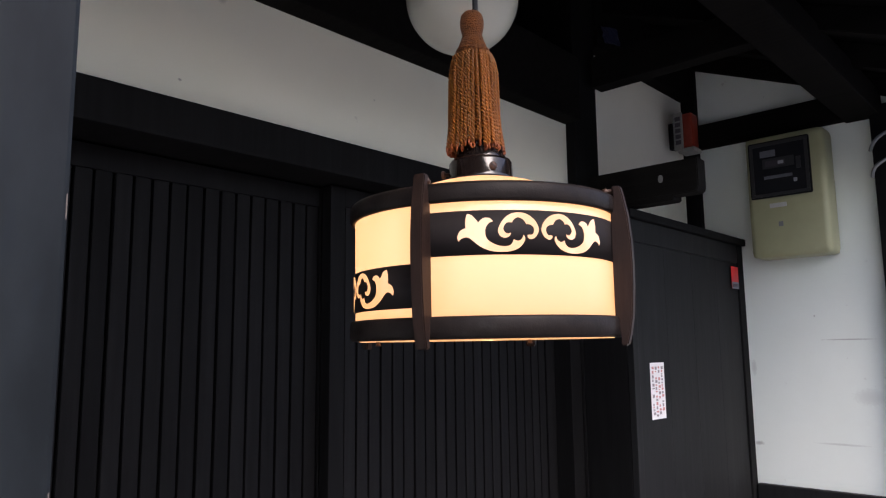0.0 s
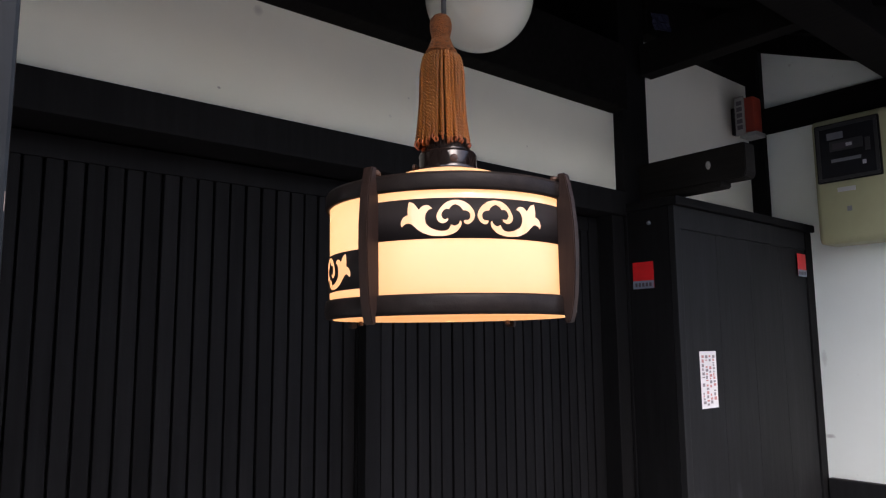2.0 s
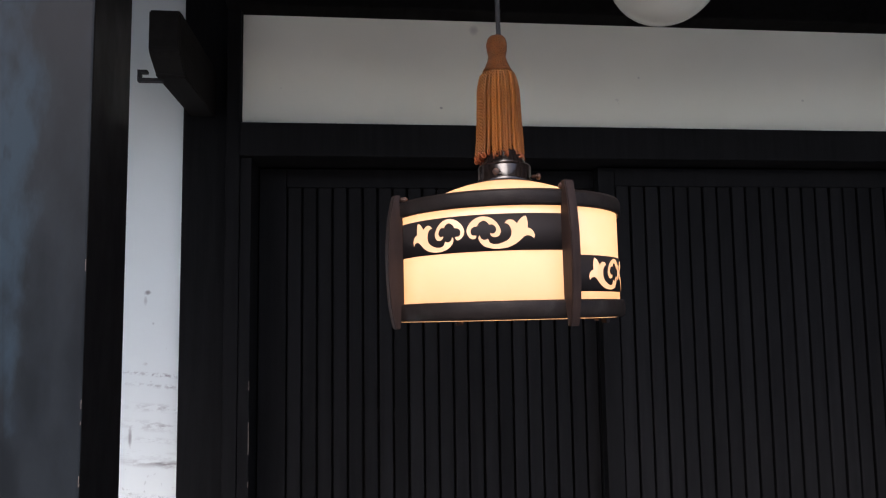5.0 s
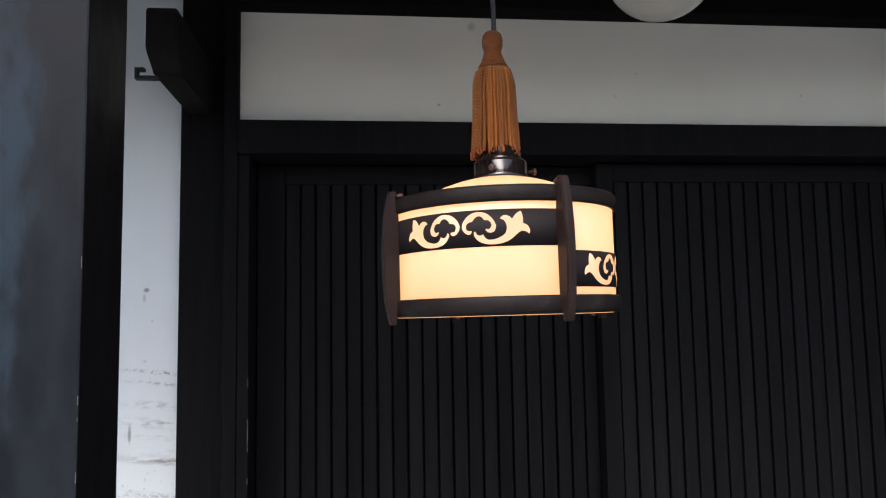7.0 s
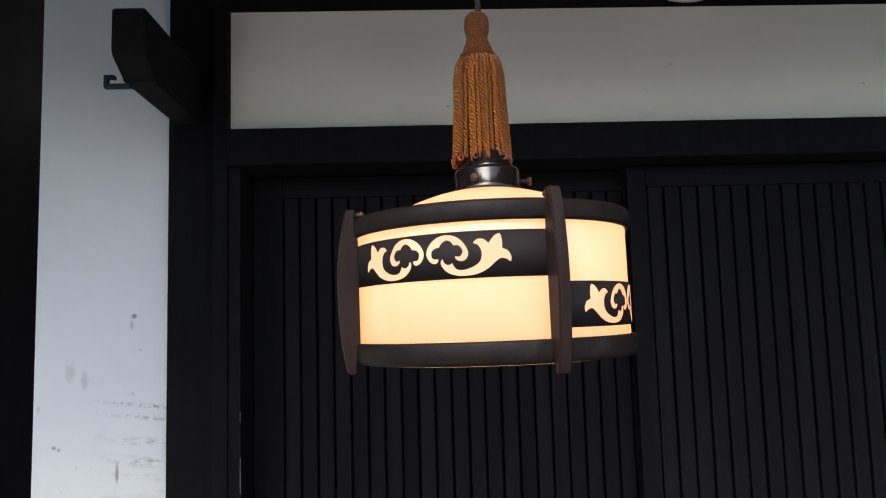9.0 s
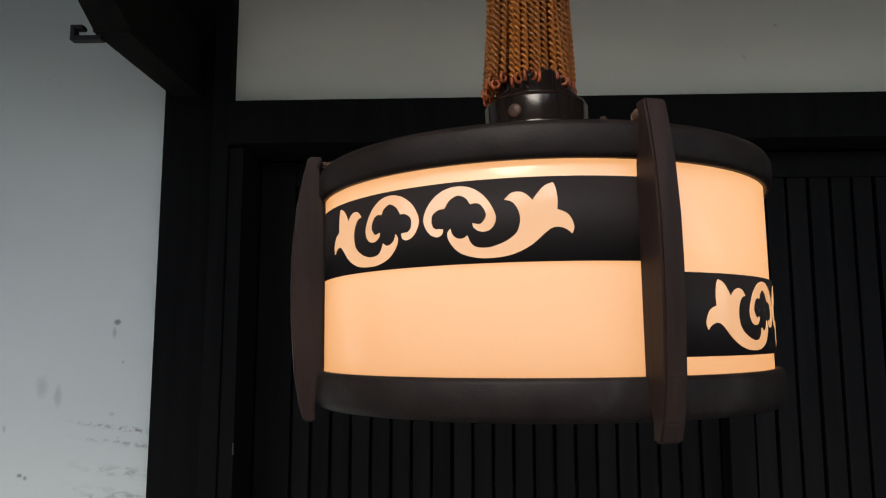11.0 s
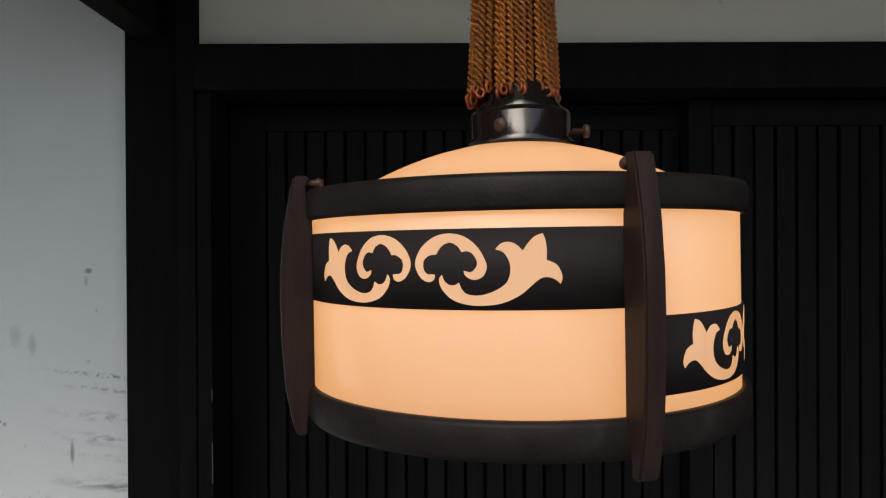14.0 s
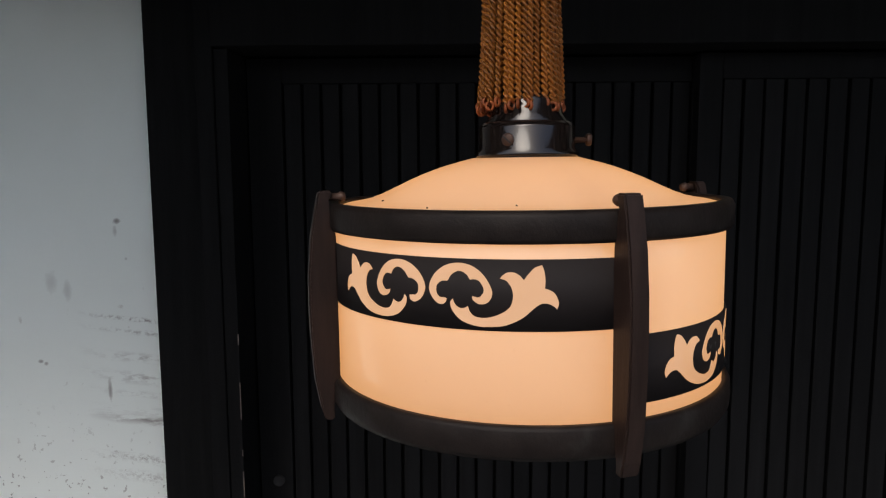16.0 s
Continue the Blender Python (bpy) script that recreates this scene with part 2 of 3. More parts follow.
bm_ = Mat("dark band with pale corrosion flecks", 0.65, 0.0, 0.12)
bf = bm_.ramp(bm_.math("MULTIPLY", bm_.ramp(bm_.noise(150, 3, 0.6), (0.55, 0.0), (0.68, 1.0)), bm_.ramp(bm_.noise(14, 3), (0.48, 0.0), (0.62, 1.0))), (0.2, 0.0), (1.0, 0.7))
bf = bm_.math("MULTIPLY", bf, bm_.ramp(bm_.axis(1), (0.66, 0.0), (0.71, 1.0)))
bm_.base(bm_.mix(bf, (0.0135, 0.0108, 0.0106), (0.10, 0.11, 0.11)))
band_metal = bm_.m

km = Mat("glossy black bakelite", 0.13, 0.0, 0.45)
km.base(km.mix(km.noise(40), (0.006, 0.0045, 0.004), (0.011, 0.008, 0.007)))
bakelite = km.m

cm = Mat("copper-brown screw", 0.5, 0.3, 0.3)
cm.base(cm.mix(cm.noise(200), (0.035, 0.02, 0.015), (0.075, 0.042, 0.03)))
screw_metal = cm.m

def plain_tone(name, c):
    m = Mat(name, 0.5, 0.0, 0.4)
    m.base(random_tone(m, m.mix(m.noise(900, 3), tuple(0.7 * v for v in c), tuple(1.3 * v for v in c)), 0.4))
    return m.m


tm = Mat("ochre silk cord", 0.42, 0.0, 0.5)
tg, ts = tm.noise(1400, 3, 0.6), tm.noise(45, 4, 0.6)
tc = tm.mix(tm.ramp(tg, (0.3, 0.0), (0.7, 1.0)), (0.15, 0.045, 0.004), (0.42, 0.140, 0.012))
tc = tm.mix(tm.ramp(ts, (0.45, 0.0), (0.75, 0.5)), tc, (0.20, 0.056, 0.008))
tm.base(random_tone(tm, tc, 0.45)).bump(tg, 0.4, 0.0006)
silk = tm.m
loop_silk = plain_tone("reddish-brown silk loop", (0.24, 0.055, 0.010))
km2 = Mat("ochre knotted silk", 0.5, 0.0, 0.4)
w1 = km2.n.new("ShaderNodeTexVoronoi")
w1.inputs["Scale"].default_value = 520
km2.l.new(km2.mapped((1, 1, 1.3)), w1.inputs["Vector"])
kc = km2.mix(km2.ramp(w1.outputs["Distance"], (0.15, 0.0), (0.7, 1.0)), (0.30, 0.090, 0.010), (0.085, 0.024, 0.004))
km2.base(km2.mix(km2.ramp(km2.noise(60, 3), (0.45, 0.0), (0.7, 0.5)), kc, (0.11, 0.034, 0.006)))
km2.bump(km2.math("SUBTRACT", 1.0, w1.outputs["Distance"]), 1.0, 0.003)
knot_silk = km2.m


def plain(name, c, rough=0.5, metal=0.0, amount=0.12, scale=50):
    m = Mat(name, rough, metal)
    g = m.noise(scale, 4)
    m.base(m.mix(g, tuple(v * (1 - amount) for v in c), tuple(v * (1 + amount) for v in c))).bump(g, 0.08, 0.0008)
    return m.m


meter_case = plain("aged cream-green meter plastic", (0.33, 0.335, 0.20), 0.45, 0, 0.1, 14)
meter_window = plain("smoked meter window", (0.018, 0.019, 0.022), 0.12)
bezel_grey = plain("dark grey bezel plastic", (0.026, 0.027, 0.029), 0.35)
grey_plastic = plain("grey plastic", (0.16, 0.17, 0.19), 0.4)
label_grey = plain("pale grey label", (0.45, 0.46, 0.48), 0.5)
white_sticker = plain("white sticker paper", (0.72, 0.70, 0.69), 0.5)
ink_dark = plain("dark ink", (0.06, 0.05, 0.06), 0.6)
note_ink = plain("faded grey print", (0.24, 0.21, 0.21), 0.6)
note_red = plain("faded pink print", (0.50, 0.22, 0.20), 0.6)
red_sticker = plain("red sticker", (0.62, 0.018, 0.02), 0.4)
blue_grey = plain("blue-grey sticker strip", (0.17, 0.21, 0.26), 0.5)
red_case = plain("red alarm plastic", (0.22, 0.024, 0.010), 0.5)
white_case = plain("dusty white plastic", (0.22, 0.217, 0.205), 0.6)
black_iron = plain("black iron", (0.006, 0.006, 0.0065), 0.75)
cord_black = plain("black lamp cord", (0.012, 0.012, 0.012), 0.5)
bare_wood = plain("bare wood under chipped paint", (0.10, 0.078, 0.065), 0.8)
cable_grey = plain("grey cable sheath", (0.22, 0.23, 0.24), 0.5)
blue_cloth = plain("dark blue scrap of plastic", (0.03, 0.035, 0.075), 0.35)
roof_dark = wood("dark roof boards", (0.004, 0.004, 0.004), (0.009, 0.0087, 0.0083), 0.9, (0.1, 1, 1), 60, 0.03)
gr = Mat("worn grey paving", 0.8)
gr.base(gr.mix(gr.noise(1.4, 6), (0.15, 0.15, 0.15), (0.24, 0.24, 0.235))).bump(gr.noise(60), 0.2, 0.003)
paving = gr.m
opp = Mat("grey bounce facade", 0.8)
opp.base(opp.mix(opp.noise(0.8, 6), (0.20, 0.195, 0.185), (0.32, 0.315, 0.30)))
facade_mat = opp.m
side_plaster = plaster("plain pale plaster", False)


# ---- mesh helpers ----
def finish(name, bm, mat, parent=None, smooth=False):
    me = bpy.data.meshes.new(name)
    if smooth:
        for f in bm.faces:
            f.smooth = True
    bm.normal_update()
    bm.to_mesh(me)
    bm.free()
    me.materials.append(mat)
    ob = new(name, me)
    if parent is not None:
        ob.parent = parent
    return ob


def part(name, bm, mat, parent, label="", smooth=False):
    ob = finish(name, bm, mat, parent, smooth)
    return tagged(ob, label) if label else ob


def thing(name, at, label, category, group="", kind=""):
    return tagged(new_at(name, at), label, category, group, kind)


def new_at(name, at):
    ob = new(name)
    ob.location = at
    ob.empty_display_size = 0.05
    bases[ob.name] = Vector(at)
    return ob


bases = {}


def block(lo, hi, bevel=0.002, off=(0, 0, 0), jitter=0.0):
    """A bevelled box between two corners, moved by -off."""
    bm = bmesh.new()
    bmesh.ops.create_cube(bm, size=1.0)
    for v in bm.verts:
        for k in range(3):
            v.co[k] = (lo[k] + hi[k]) / 2 + v.co[k] * (hi[k] - lo[k]) - off[k]
    if bevel > 0:
        bmesh.ops.bevel(bm, geom=bm.edges[:], offset=bevel, segments=2, affect="EDGES", profile=0.6)
    return bm


def slab(name, lo, hi, mat, label, category="", bevel=0.002, kind="structure"):
    """A piece of the setting, straight in world coordinates."""
    return tagged(finish(name, block(lo, hi, bevel), mat), label, category, "", kind)


def lathe(profile, seg=64, close=False):
    """A turned body from (radius, height) pairs."""
    bm = bmesh.new()
    rings = []
    for r, z in profile:
        if r < 1e-6:
            rings.append([bm.verts.new((0, 0, z))])
        else:
            rings.append([bm.verts.new((r * math.cos(2 * math.pi * k / seg), r * math.sin(2 * math.pi * k / seg), z)) for k in range(seg)])
    pairs = list(zip(rings, rings[1:]))
    if close:
        pairs.append((rings[-1], rings[0]))
    for a, b in pairs:
        for k in range(seg):
            j = (k + 1) % seg
            if len(a) == 1 and len(b) == 1:
                continue
            if len(a) == 1:
                bm.faces.new((a[0], b[j], b[k]))
            elif len(b) == 1:
                bm.faces.new((a[k], a[j], b[0]))
            else:
                bm.faces.new((a[k], a[j], b[j], b[k]))
    bmesh.ops.recalc_face_normals(bm, faces=bm.faces[:])
    return bm


def tube(points, radius, seg=10, lobes=0, depth=0.0, pitch=0.01):
    """A tube along points; with lobes, a twisted rope."""
    bm = bmesh.new()
    rings, run = [], 0.0
    for i, p in enumerate(points):
        p = Vector(p)
        a, b = Vector(points[max(i - 1, 0)]), Vector(points[min(i + 1, len(points) - 1)])
        d = (b - a).normalized()
        side = d.cross(Vector((0.3, 0.9, 0.1))).normalized()
        up = side.cross(d)
        if i:
            run += (p - Vector(points[i - 1])).length
        ring = []
        for k in range(seg):
            t = 2 * math.pi * k / seg
            r = radius * (1 - depth + depth * math.cos(lobes * (t + 2 * math.pi * run / (pitch * max(lobes, 1))))) if lobes else radius
            ring.append(bm.verts.new(p + side * r * math.cos(t) + up * r * math.sin(t)))
        rings.append(ring)
    for a, b in zip(rings, rings[1:]):
        for k in range(seg):
            bm.faces.new((a[k], a[(k + 1) % seg], b[(k + 1) % seg], b[k]))
    bm.faces.new(rings[0][::-1]), bm.faces.new(rings[-1])
    return bm


def rope(points, radius, pitch, seg=7):
    """Two strands laid round each other along points."""
    bm = bmesh.new()
    for phase in (0.0, math.pi):
        rings, run = [], 0.0
        for i, p in enumerate(points):
            p = Vector(p)
            a, b = Vector(points[max(i - 1, 0)]), Vector(points[min(i + 1, len(points) - 1)])
            d = (b - a).normalized()
            side = d.cross(Vector((0.3, 0.9, 0.1))).normalized()
            up = side.cross(d)
            if i:
                run += (p - Vector(points[i - 1])).length
            w = phase + 2 * math.pi * run / pitch
            c = p + (side * math.cos(w) + up * math.sin(w)) * radius * 0.50
            rings.append([bm.verts.new(c + (side * math.cos(2 * math.pi * k / seg) + up * math.sin(2 * math.pi * k / seg)) * radius * 0.52) for k in range(seg)])
        for a, b in zip(rings, rings[1:]):
            for k in range(seg):
                bm.faces.new((a[k], a[(k + 1) % seg], b[(k + 1) % seg], b[k]))
        bm.faces.new(rings[0][::-1]), bm.faces.new(rings[-1])
    return bm


def prism(outline, axis, lo, hi, off=(0, 0, 0), bevel=0.0):
    """A prism of a closed 2D outline, drawn across the given axis (0: y,z; 1: x,z; 2: x,y)."""
    bm = bmesh.new()
    def at(p, q):
        v = [p[0], p[1]]
        v.insert(axis, q)
        return Vector(v) - Vector(off)
    a, b = [bm.verts.new(at(p, lo)) for p in outline], [bm.verts.new(at(p, hi)) for p in outline]
    bm.faces.new(a), bm.faces.new(b[::-1])
    n = len(a)
    for k in range(n):
        bm.faces.new((a[k], b[k], b[(k + 1) % n], a[(k + 1) % n]))
    bmesh.ops.recalc_face_normals(bm, faces=bm.faces[:])
    if bevel:
        bmesh.ops.bevel(bm, geom=bm.edges[:], offset=bevel, segments=2, affect="EDGES")
    return bm


# ---- ground and the unseen, added far side of the street ----
slab("ground", (-200, -200, -0.3), (200, 200, 0.0), paving, "worn grey stone paving of the street", "ground", 0)
# added facade for bounced light; its gaps reflect as sky streaks in the glass
for y0, y1 in ((-9, -8.2), (-7.4, 3.85), (5.05, 11)):
    slab("wall_street", (7.0, y0, 0), (7.3, y1, 3.0), facade_mat, "unseen facade added across the street for bounce and reflections", "wall", 0)

# ---- door wall ----
FRONT = -1.25
slab("wall_left", (-1.45, -2.6, 0.0), (-1.29, 0.03, 2.75), plaster_stained, "white lime plaster wall with dark scuff marks", "wall", 0)
slab("wall_over_door", (-1.45, 0.14, 1.90), (FRONT, 2.0, 2.22), plaster_panel, "white plaster panel over the sliding doors", "wall", 0)
slab("wall_niche", (-1.45, 2.05, 0.0), (FRONT, 2.95, 2.70), plaster_clean, "white plaster wall behind the shutter box", "wall", 0)
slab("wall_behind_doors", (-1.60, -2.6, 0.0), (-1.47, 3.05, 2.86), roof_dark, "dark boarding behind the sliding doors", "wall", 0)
# unseen wall, added only to keep light off the left plaster
slab("wall_side", (-1.45, -1.75, 0.0), (0.2, -1.6, 2.6), side_plaster, "unseen plain wall added to shade the left side", "wall", 0)
slab("wall_right_end", (-0.46, 3.052, 0.0), (-0.44, 6.0, 2.6), side_plaster, "plain plaster wall next door", "wall", 0)


def post(lo, hi, mat, label, name="wooden_post", bevel=0.004):
    at = ((lo[0] + hi[0]) / 2, (lo[1] + hi[1]) / 2, lo[2])
    ob = tagged(finish(name, block(lo, hi, bevel, at), mat), label, name.replace("_", " "))
    ob.location = at
    return ob


post((-1.42, 0.022, 0.0), (-1.268, 0.128, 2.72), black_wood, "black-stained square timber post beside the door")
post((-1.42, 0.129, 0.0), (-1.222, 0.160, 2.20), black_wood, "narrow black timber jamb strip of the doorway", "door_jamb", 0.002)
post((-1.42, 0.161, 0.0), (-1.226, 0.186, 1.834), black_wood, "narrow black inner door jamb strip with worn edge", "door_jamb", 0.002)
worn_jamb = bpy.context.scene.objects["door_jamb.001"]
post((-1.42, 1.964, 0.0), (-1.215, 2.105, 2.72), black_wood, "black-stained square timber post beside the shutter box")
post((-1.42, 1.905, 0.0), (-1.225, 1.963, 1.834), black_wood, "black inner door jamb beside the shutter box", "door_jamb", 0.002)
post((-1.26, 2.868, 0.0), (-1.19, 2.915, 2.66), black_wood, "black corner post between the plaster walls")
post((-0.555, 2.86, 0.0), (-0.43, 2.985, 2.30), black_wood, "black timber post at the end of the plaster wall")
post((-1.42, 0.161, 1.835), (-1.21, 1.963, 1.913), black_wood, "black timber lintel over the sliding doors", "lintel", 0.003)
post((-1.42, 0.129, 2.182), (-1.19, 1.963, 2.40), beam_wood, "dark sooty beam above the plaster panel", "wall_beam", 0.005)
post((-1.42, 2.106, 2.484), (-1.20, 2.867, 2.70), beam_wood, "dark sooty beam above the niche wall", "wall_beam", 0.005)
post((-1.19, 2.875, 2.268), (-0.556, 2.915, 2.372), beam_wood, "dark tie beam across the meter wall", "wall_beam", 0.004)
post((-1.04, 2.875, 0.0), (-0.556, 2.915, 0.937), box_wood, "dark wainscot board below the meter wall", "wainscot", 0.004)
post((-1.42, 0.187, 0.0), (-1.20, 1.904, 0.05), black_wood, "dark wooden door sill", "door_sill", 0.004)

for z, h in ((1.02, 0.05), (1.10, 0.012), (1.17, 0.07), (1.31, 0.02)):
    part("worn_edge", block((-1.2268, 0.1842, z), (-1.2254, 0.1864, z + h), 0.0003, worn_jamb.location), bare_wood, worn_jamb, "bare wood edge")

# ---- roof over the entrance ----
SLOPE = -0.417


def roof_z(x):
    return 2.598 + SLOPE * (x + 1.19)


roof_end = -0.06
tagged(finish("wall_meter", prism([(-1.45, 0.9), (-0.44, 0.9), (-0.44, roof_z(-0.44) + 0.098), (-1.45, roof_z(-1.45) + 0.098)], 1, 2.9, 3.05), plaster_meter),
       "white plaster side wall that carries the electric meter", "wall", "", "structure")
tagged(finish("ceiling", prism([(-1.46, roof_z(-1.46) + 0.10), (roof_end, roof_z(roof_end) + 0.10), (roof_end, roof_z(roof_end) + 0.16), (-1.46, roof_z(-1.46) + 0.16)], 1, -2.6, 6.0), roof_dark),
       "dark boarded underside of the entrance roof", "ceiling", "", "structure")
rafter = finish("rafter", prism([(-1.44, roof_z(-1.44) + 0.02), (roof_end - 0.02, roof_z(roof_end - 0.02) + 0.02), (roof_end - 0.02, roof_z(roof_end - 0.02) + 0.099), (-1.44, roof_z(-1.44) + 0.099)], 1, -0.022, 0.022, (0, 0, 0), 0.003), beam_wood)
tagged(rafter, "dark sooty roof rafter", "rafter", "rafters under the entrance roof")
rafter.location = (0, -0.35, 0)
for k in range(1, 10):
    copy_thing(rafter, pose(0, -0.35 + 0.36 * k, 0))
post((-0.64, -2.5, 2.262), (-0.52, 5.9, 2.36), beam_wood, "dark eave beam along the entrance roof", "eave_beam", 0.008)
post((-1.19, 2.04, 2.312), (-0.645, 2.10, 2.42), beam_wood, "dark cross beam under the roof", "cross_beam", 0.004)
post((-1.19, 0.036, 2.312), (-0.645, 0.096, 2.42), beam_wood, "dark cross beam under the roof", "cross_beam", 0.004)


# ---- bracket arms ----
def bracket_arm(y0, y1, x_end, z0, z1, step, label):
    ob = thing("bracket_arm", (-1.215, (y0 + y1) / 2, z0), label, "bracket", "bracket arms on the posts")
    o = bases[ob.name]
    r = 0.014
    outline = [(-1.26, z0), (x_end - r, z0), (x_end - 0.3 * r, z0 + 0.3 * r), (x_end, z0 + r), (x_end, z1), (-1.26, z1)]
    if not step:
        # a small step and a splay cut under the free end
        outline = [(-1.26, z0), (x_end - 0.052, z0), (x_end - 0.050, z0 + 0.005), (x_end - 0.012, z0 + 0.025), (x_end - 0.003, z0 + 0.032), (x_end, z0 + 0.040), (x_end, z1), (-1.26, z1)]
    part("beam", prism(outline, 1, y0, y1, o, 0.003), arm_wood, ob)
    if step:
        part("corbel", prism([(-1.215, z0 - 0.016), (x_end - 0.085, z0 - 0.016), (x_end - 0.079, z0 - 0.010), (x_end - 0.079, z0 - 0.0005), (-1.215, z0 - 0.0005)], 1, y0 + 0.002, y1 - 0.002, o), arm_wood, ob)
    return ob, o


arm_l, ol = bracket_arm(0.040, 0.098, -0.93, 1.937, 2.05, False, "black timber bracket arm with a small iron hook")
hook = bmesh.new()
for lo, hi in (((-1.001, 0.004, 1.930), (-0.987, 0.050, 1.9368)), ((-1.001, 0.004, 1.937), (-0.987, 0.010, 1.953)), ((-1.001, 0.0105, 1.947), (-0.987, 0.022, 1.953))):
    sub = block(lo, hi, 0.0008, ol)
    tmp = bpy.data.meshes.new("t")
    sub.to_mesh(tmp), sub.free()
    hook.from_mesh(tmp)
    bpy.data.meshes.remove(tmp)
part("hook", hook, black_iron, arm_l, "small black iron hook")
arm_r, orr = bracket_arm(2.042, 2.102, -0.85, 1.908, 2.012, True, "black timber bracket arm with a pale knot plug")
plug = lathe([(0, -0.002), (0.0085, -0.002), (0.0095, 0), (0.0085, 0.0025), (0, 0.003)], 20)
bmesh.ops.transform(plug, matrix=pose(-0.967 - orr.x, 2.042 - orr.y, 1.963 - orr.z, 90) @ Matrix.Diagonal((0.85, 1.35, 1, 1)), verts=plug.verts[:])
part("plug", plug, white_case, arm_r, "pale oval plug")


# ---- sliding doors ----
def sliding_door(y0, y1, x, stile0, stile1, n, label):
    """A slatted door leaf: front plane at x, from y0 to y1."""
    top, bottom, rail = 1.83, 0.055, 0.046
    ob = thing("sliding_door", (x, (y0 + y1) / 2, bottom), label, "door", "sliding doors")
    o = bases[ob.name]
    part("stile", block((x - 0.032, y0, bottom), (x, y0 + stile0, top), 0.002, o), black_wood, ob)
    part("stile", block((x - 0.032, y1 - stile1, bottom), (x, y1, top), 0.002, o), black_wood, ob)
    part("top_rail", block((x - 0.031, y0 + stile0 + 0.0005, top - rail), (x - 0.002, y1 - stile1 - 0.0005, top), 0.002, o), black_wood, ob)
    part("bottom_rail", block((x - 0.031, y0 + stile0 + 0.0005, bottom), (x - 0.002, y1 - stile1 - 0.0005, bottom + 0.16), 0.002, o), black_wood, ob)
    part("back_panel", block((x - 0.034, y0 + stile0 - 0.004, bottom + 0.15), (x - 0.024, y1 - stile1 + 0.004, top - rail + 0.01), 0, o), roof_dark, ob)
    for z in (0.62, 1.22):
        part("cross_rail", block((x - 0.0235, y0 + stile0, z), (x - 0.0165, y1 - stile1, z + 0.028), 0.001, o), black_wood, ob)
    a, b = y0 + stile0 + 0.001, y1 - stile1 - 0.001
    pitch = (b - a) / n
    first = None
    for k in range(n):
        yc = a + pitch * (k + 0.5)
        if first is None:
            first = part("slat", block((-0.016, -pitch / 2 + 0.0028, bottom + 0.1605), (-0.003, pitch / 2 - 0.0028, top - rail - 0.0005), 0.0018, (0, 0, o.z)), slat_wood, ob)
            s = first
        else:
            s = new("slat", first.data)
            s.parent = ob
        s.location = (random.uniform(-0.0008, 0.0008), yc - o.y + random.uniform(-0.0006, 0.0006), 0)
    return ob, o


door_a, oa = sliding_door(0.19, 1.075, -1.325, 0.064, 0.055, 21, "black slatted wooden sliding door, closed, behind the other leaf")
door_b, ob_ = sliding_door(1.018, 1.903, -1.283, 0.042, 0.045, 21, "black slatted wooden sliding door, closed, in front track")
pull = lathe([(0, 0.001), (0.0075, 0.001), (0.010, 0.004), (0.0115, 0.004), (0.0115, 0.0), (0, 0.0)], 24)
bmesh.ops.transform(pull, matrix=pose(-1.325 - oa.x, 0.226 - oa.y, 1.008 - oa.z, 0, 90), verts=pull.verts[:])
part("door_pull", pull, black_iron, door_a, "small round black finger pull", True)

# ---- near pillar ----
pil = thing("pillar", (-0.48, 0.06, 0.0), "blue-black weathered wooden pillar with chipped edge", "pillar")
op = bases[pil.name] - Vector((0.006, 0.0024, 0))
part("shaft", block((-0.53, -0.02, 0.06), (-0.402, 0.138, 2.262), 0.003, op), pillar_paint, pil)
part("foot_stone", block((-0.57, -0.06, 0.0), (-0.36, 0.18, 0.06), 0.012, op), paving, pil, "grey foot stone")
for z, w, d in ((1.372, 0.010, 0.0012), (1.355, 0.004, 0.0006), (1.29, 0.012, 0.0010), (1.225, 0.004, 0.0005), (1.19, 0.006, 0.0008), (1.52, 0.014, 0.0002)):
    part("paint_chip", block((-0.4040 - d, 0.1352 - d, z), (-0.4024, 0.1372, z + w), 0.0004, op), bare_wood, pil)
# the light catching the pillar's corner, painted as thin pale strips
edge_glint = plain("grey pillar edge highlight", (0.075, 0.085, 0.095), 0.6)
for z0, z1 in ((1.42, 1.61), (1.63, 1.88), (1.90, 2.20), (1.20, 1.28)):
    part("rubbed_edge", block((-0.4036, 0.1362, z0), (-0.4026, 0.1371, z1), 0.0002, op), edge_glint, pil, "pale painted edge highlight")
for y, z, w in ((0.075, 1.235, 0.004), (0.081, 1.236, 0.003), (0.087, 1.234, 0.004)):
    part("paint_chip", block((-0.4028, y, z), (-0.4012, y + 0.003, z + w), 0.0004, op), bare_wood, pil)

# ---- shutter box ----
sb = thing("shutter_box", (-1.13, 2.43, 0.0), "tall faded black wooden shutter box with boarded front", "shutter box")
os_ = bases[sb.name]
part("side_panel", block((-1.214, 1.966, 0.0), (-1.066, 1.986, 1.845), 0.002, os_), black_wood, sb)
part("side_panel", block((-1.214, 2.93, 0.0), (-1.066, 2.95, 1.845), 0.002, os_), black_wood, sb)
part("stile", block((-1.065, 1.966, 0.0), (-1.045, 2.0, 1.845), 0.002, os_), box_wood, sb)
part("stile", block((-1.065, 2.845, 0.0), (-1.045, 2.898, 1.845), 0.002, os_), black_wood, sb)
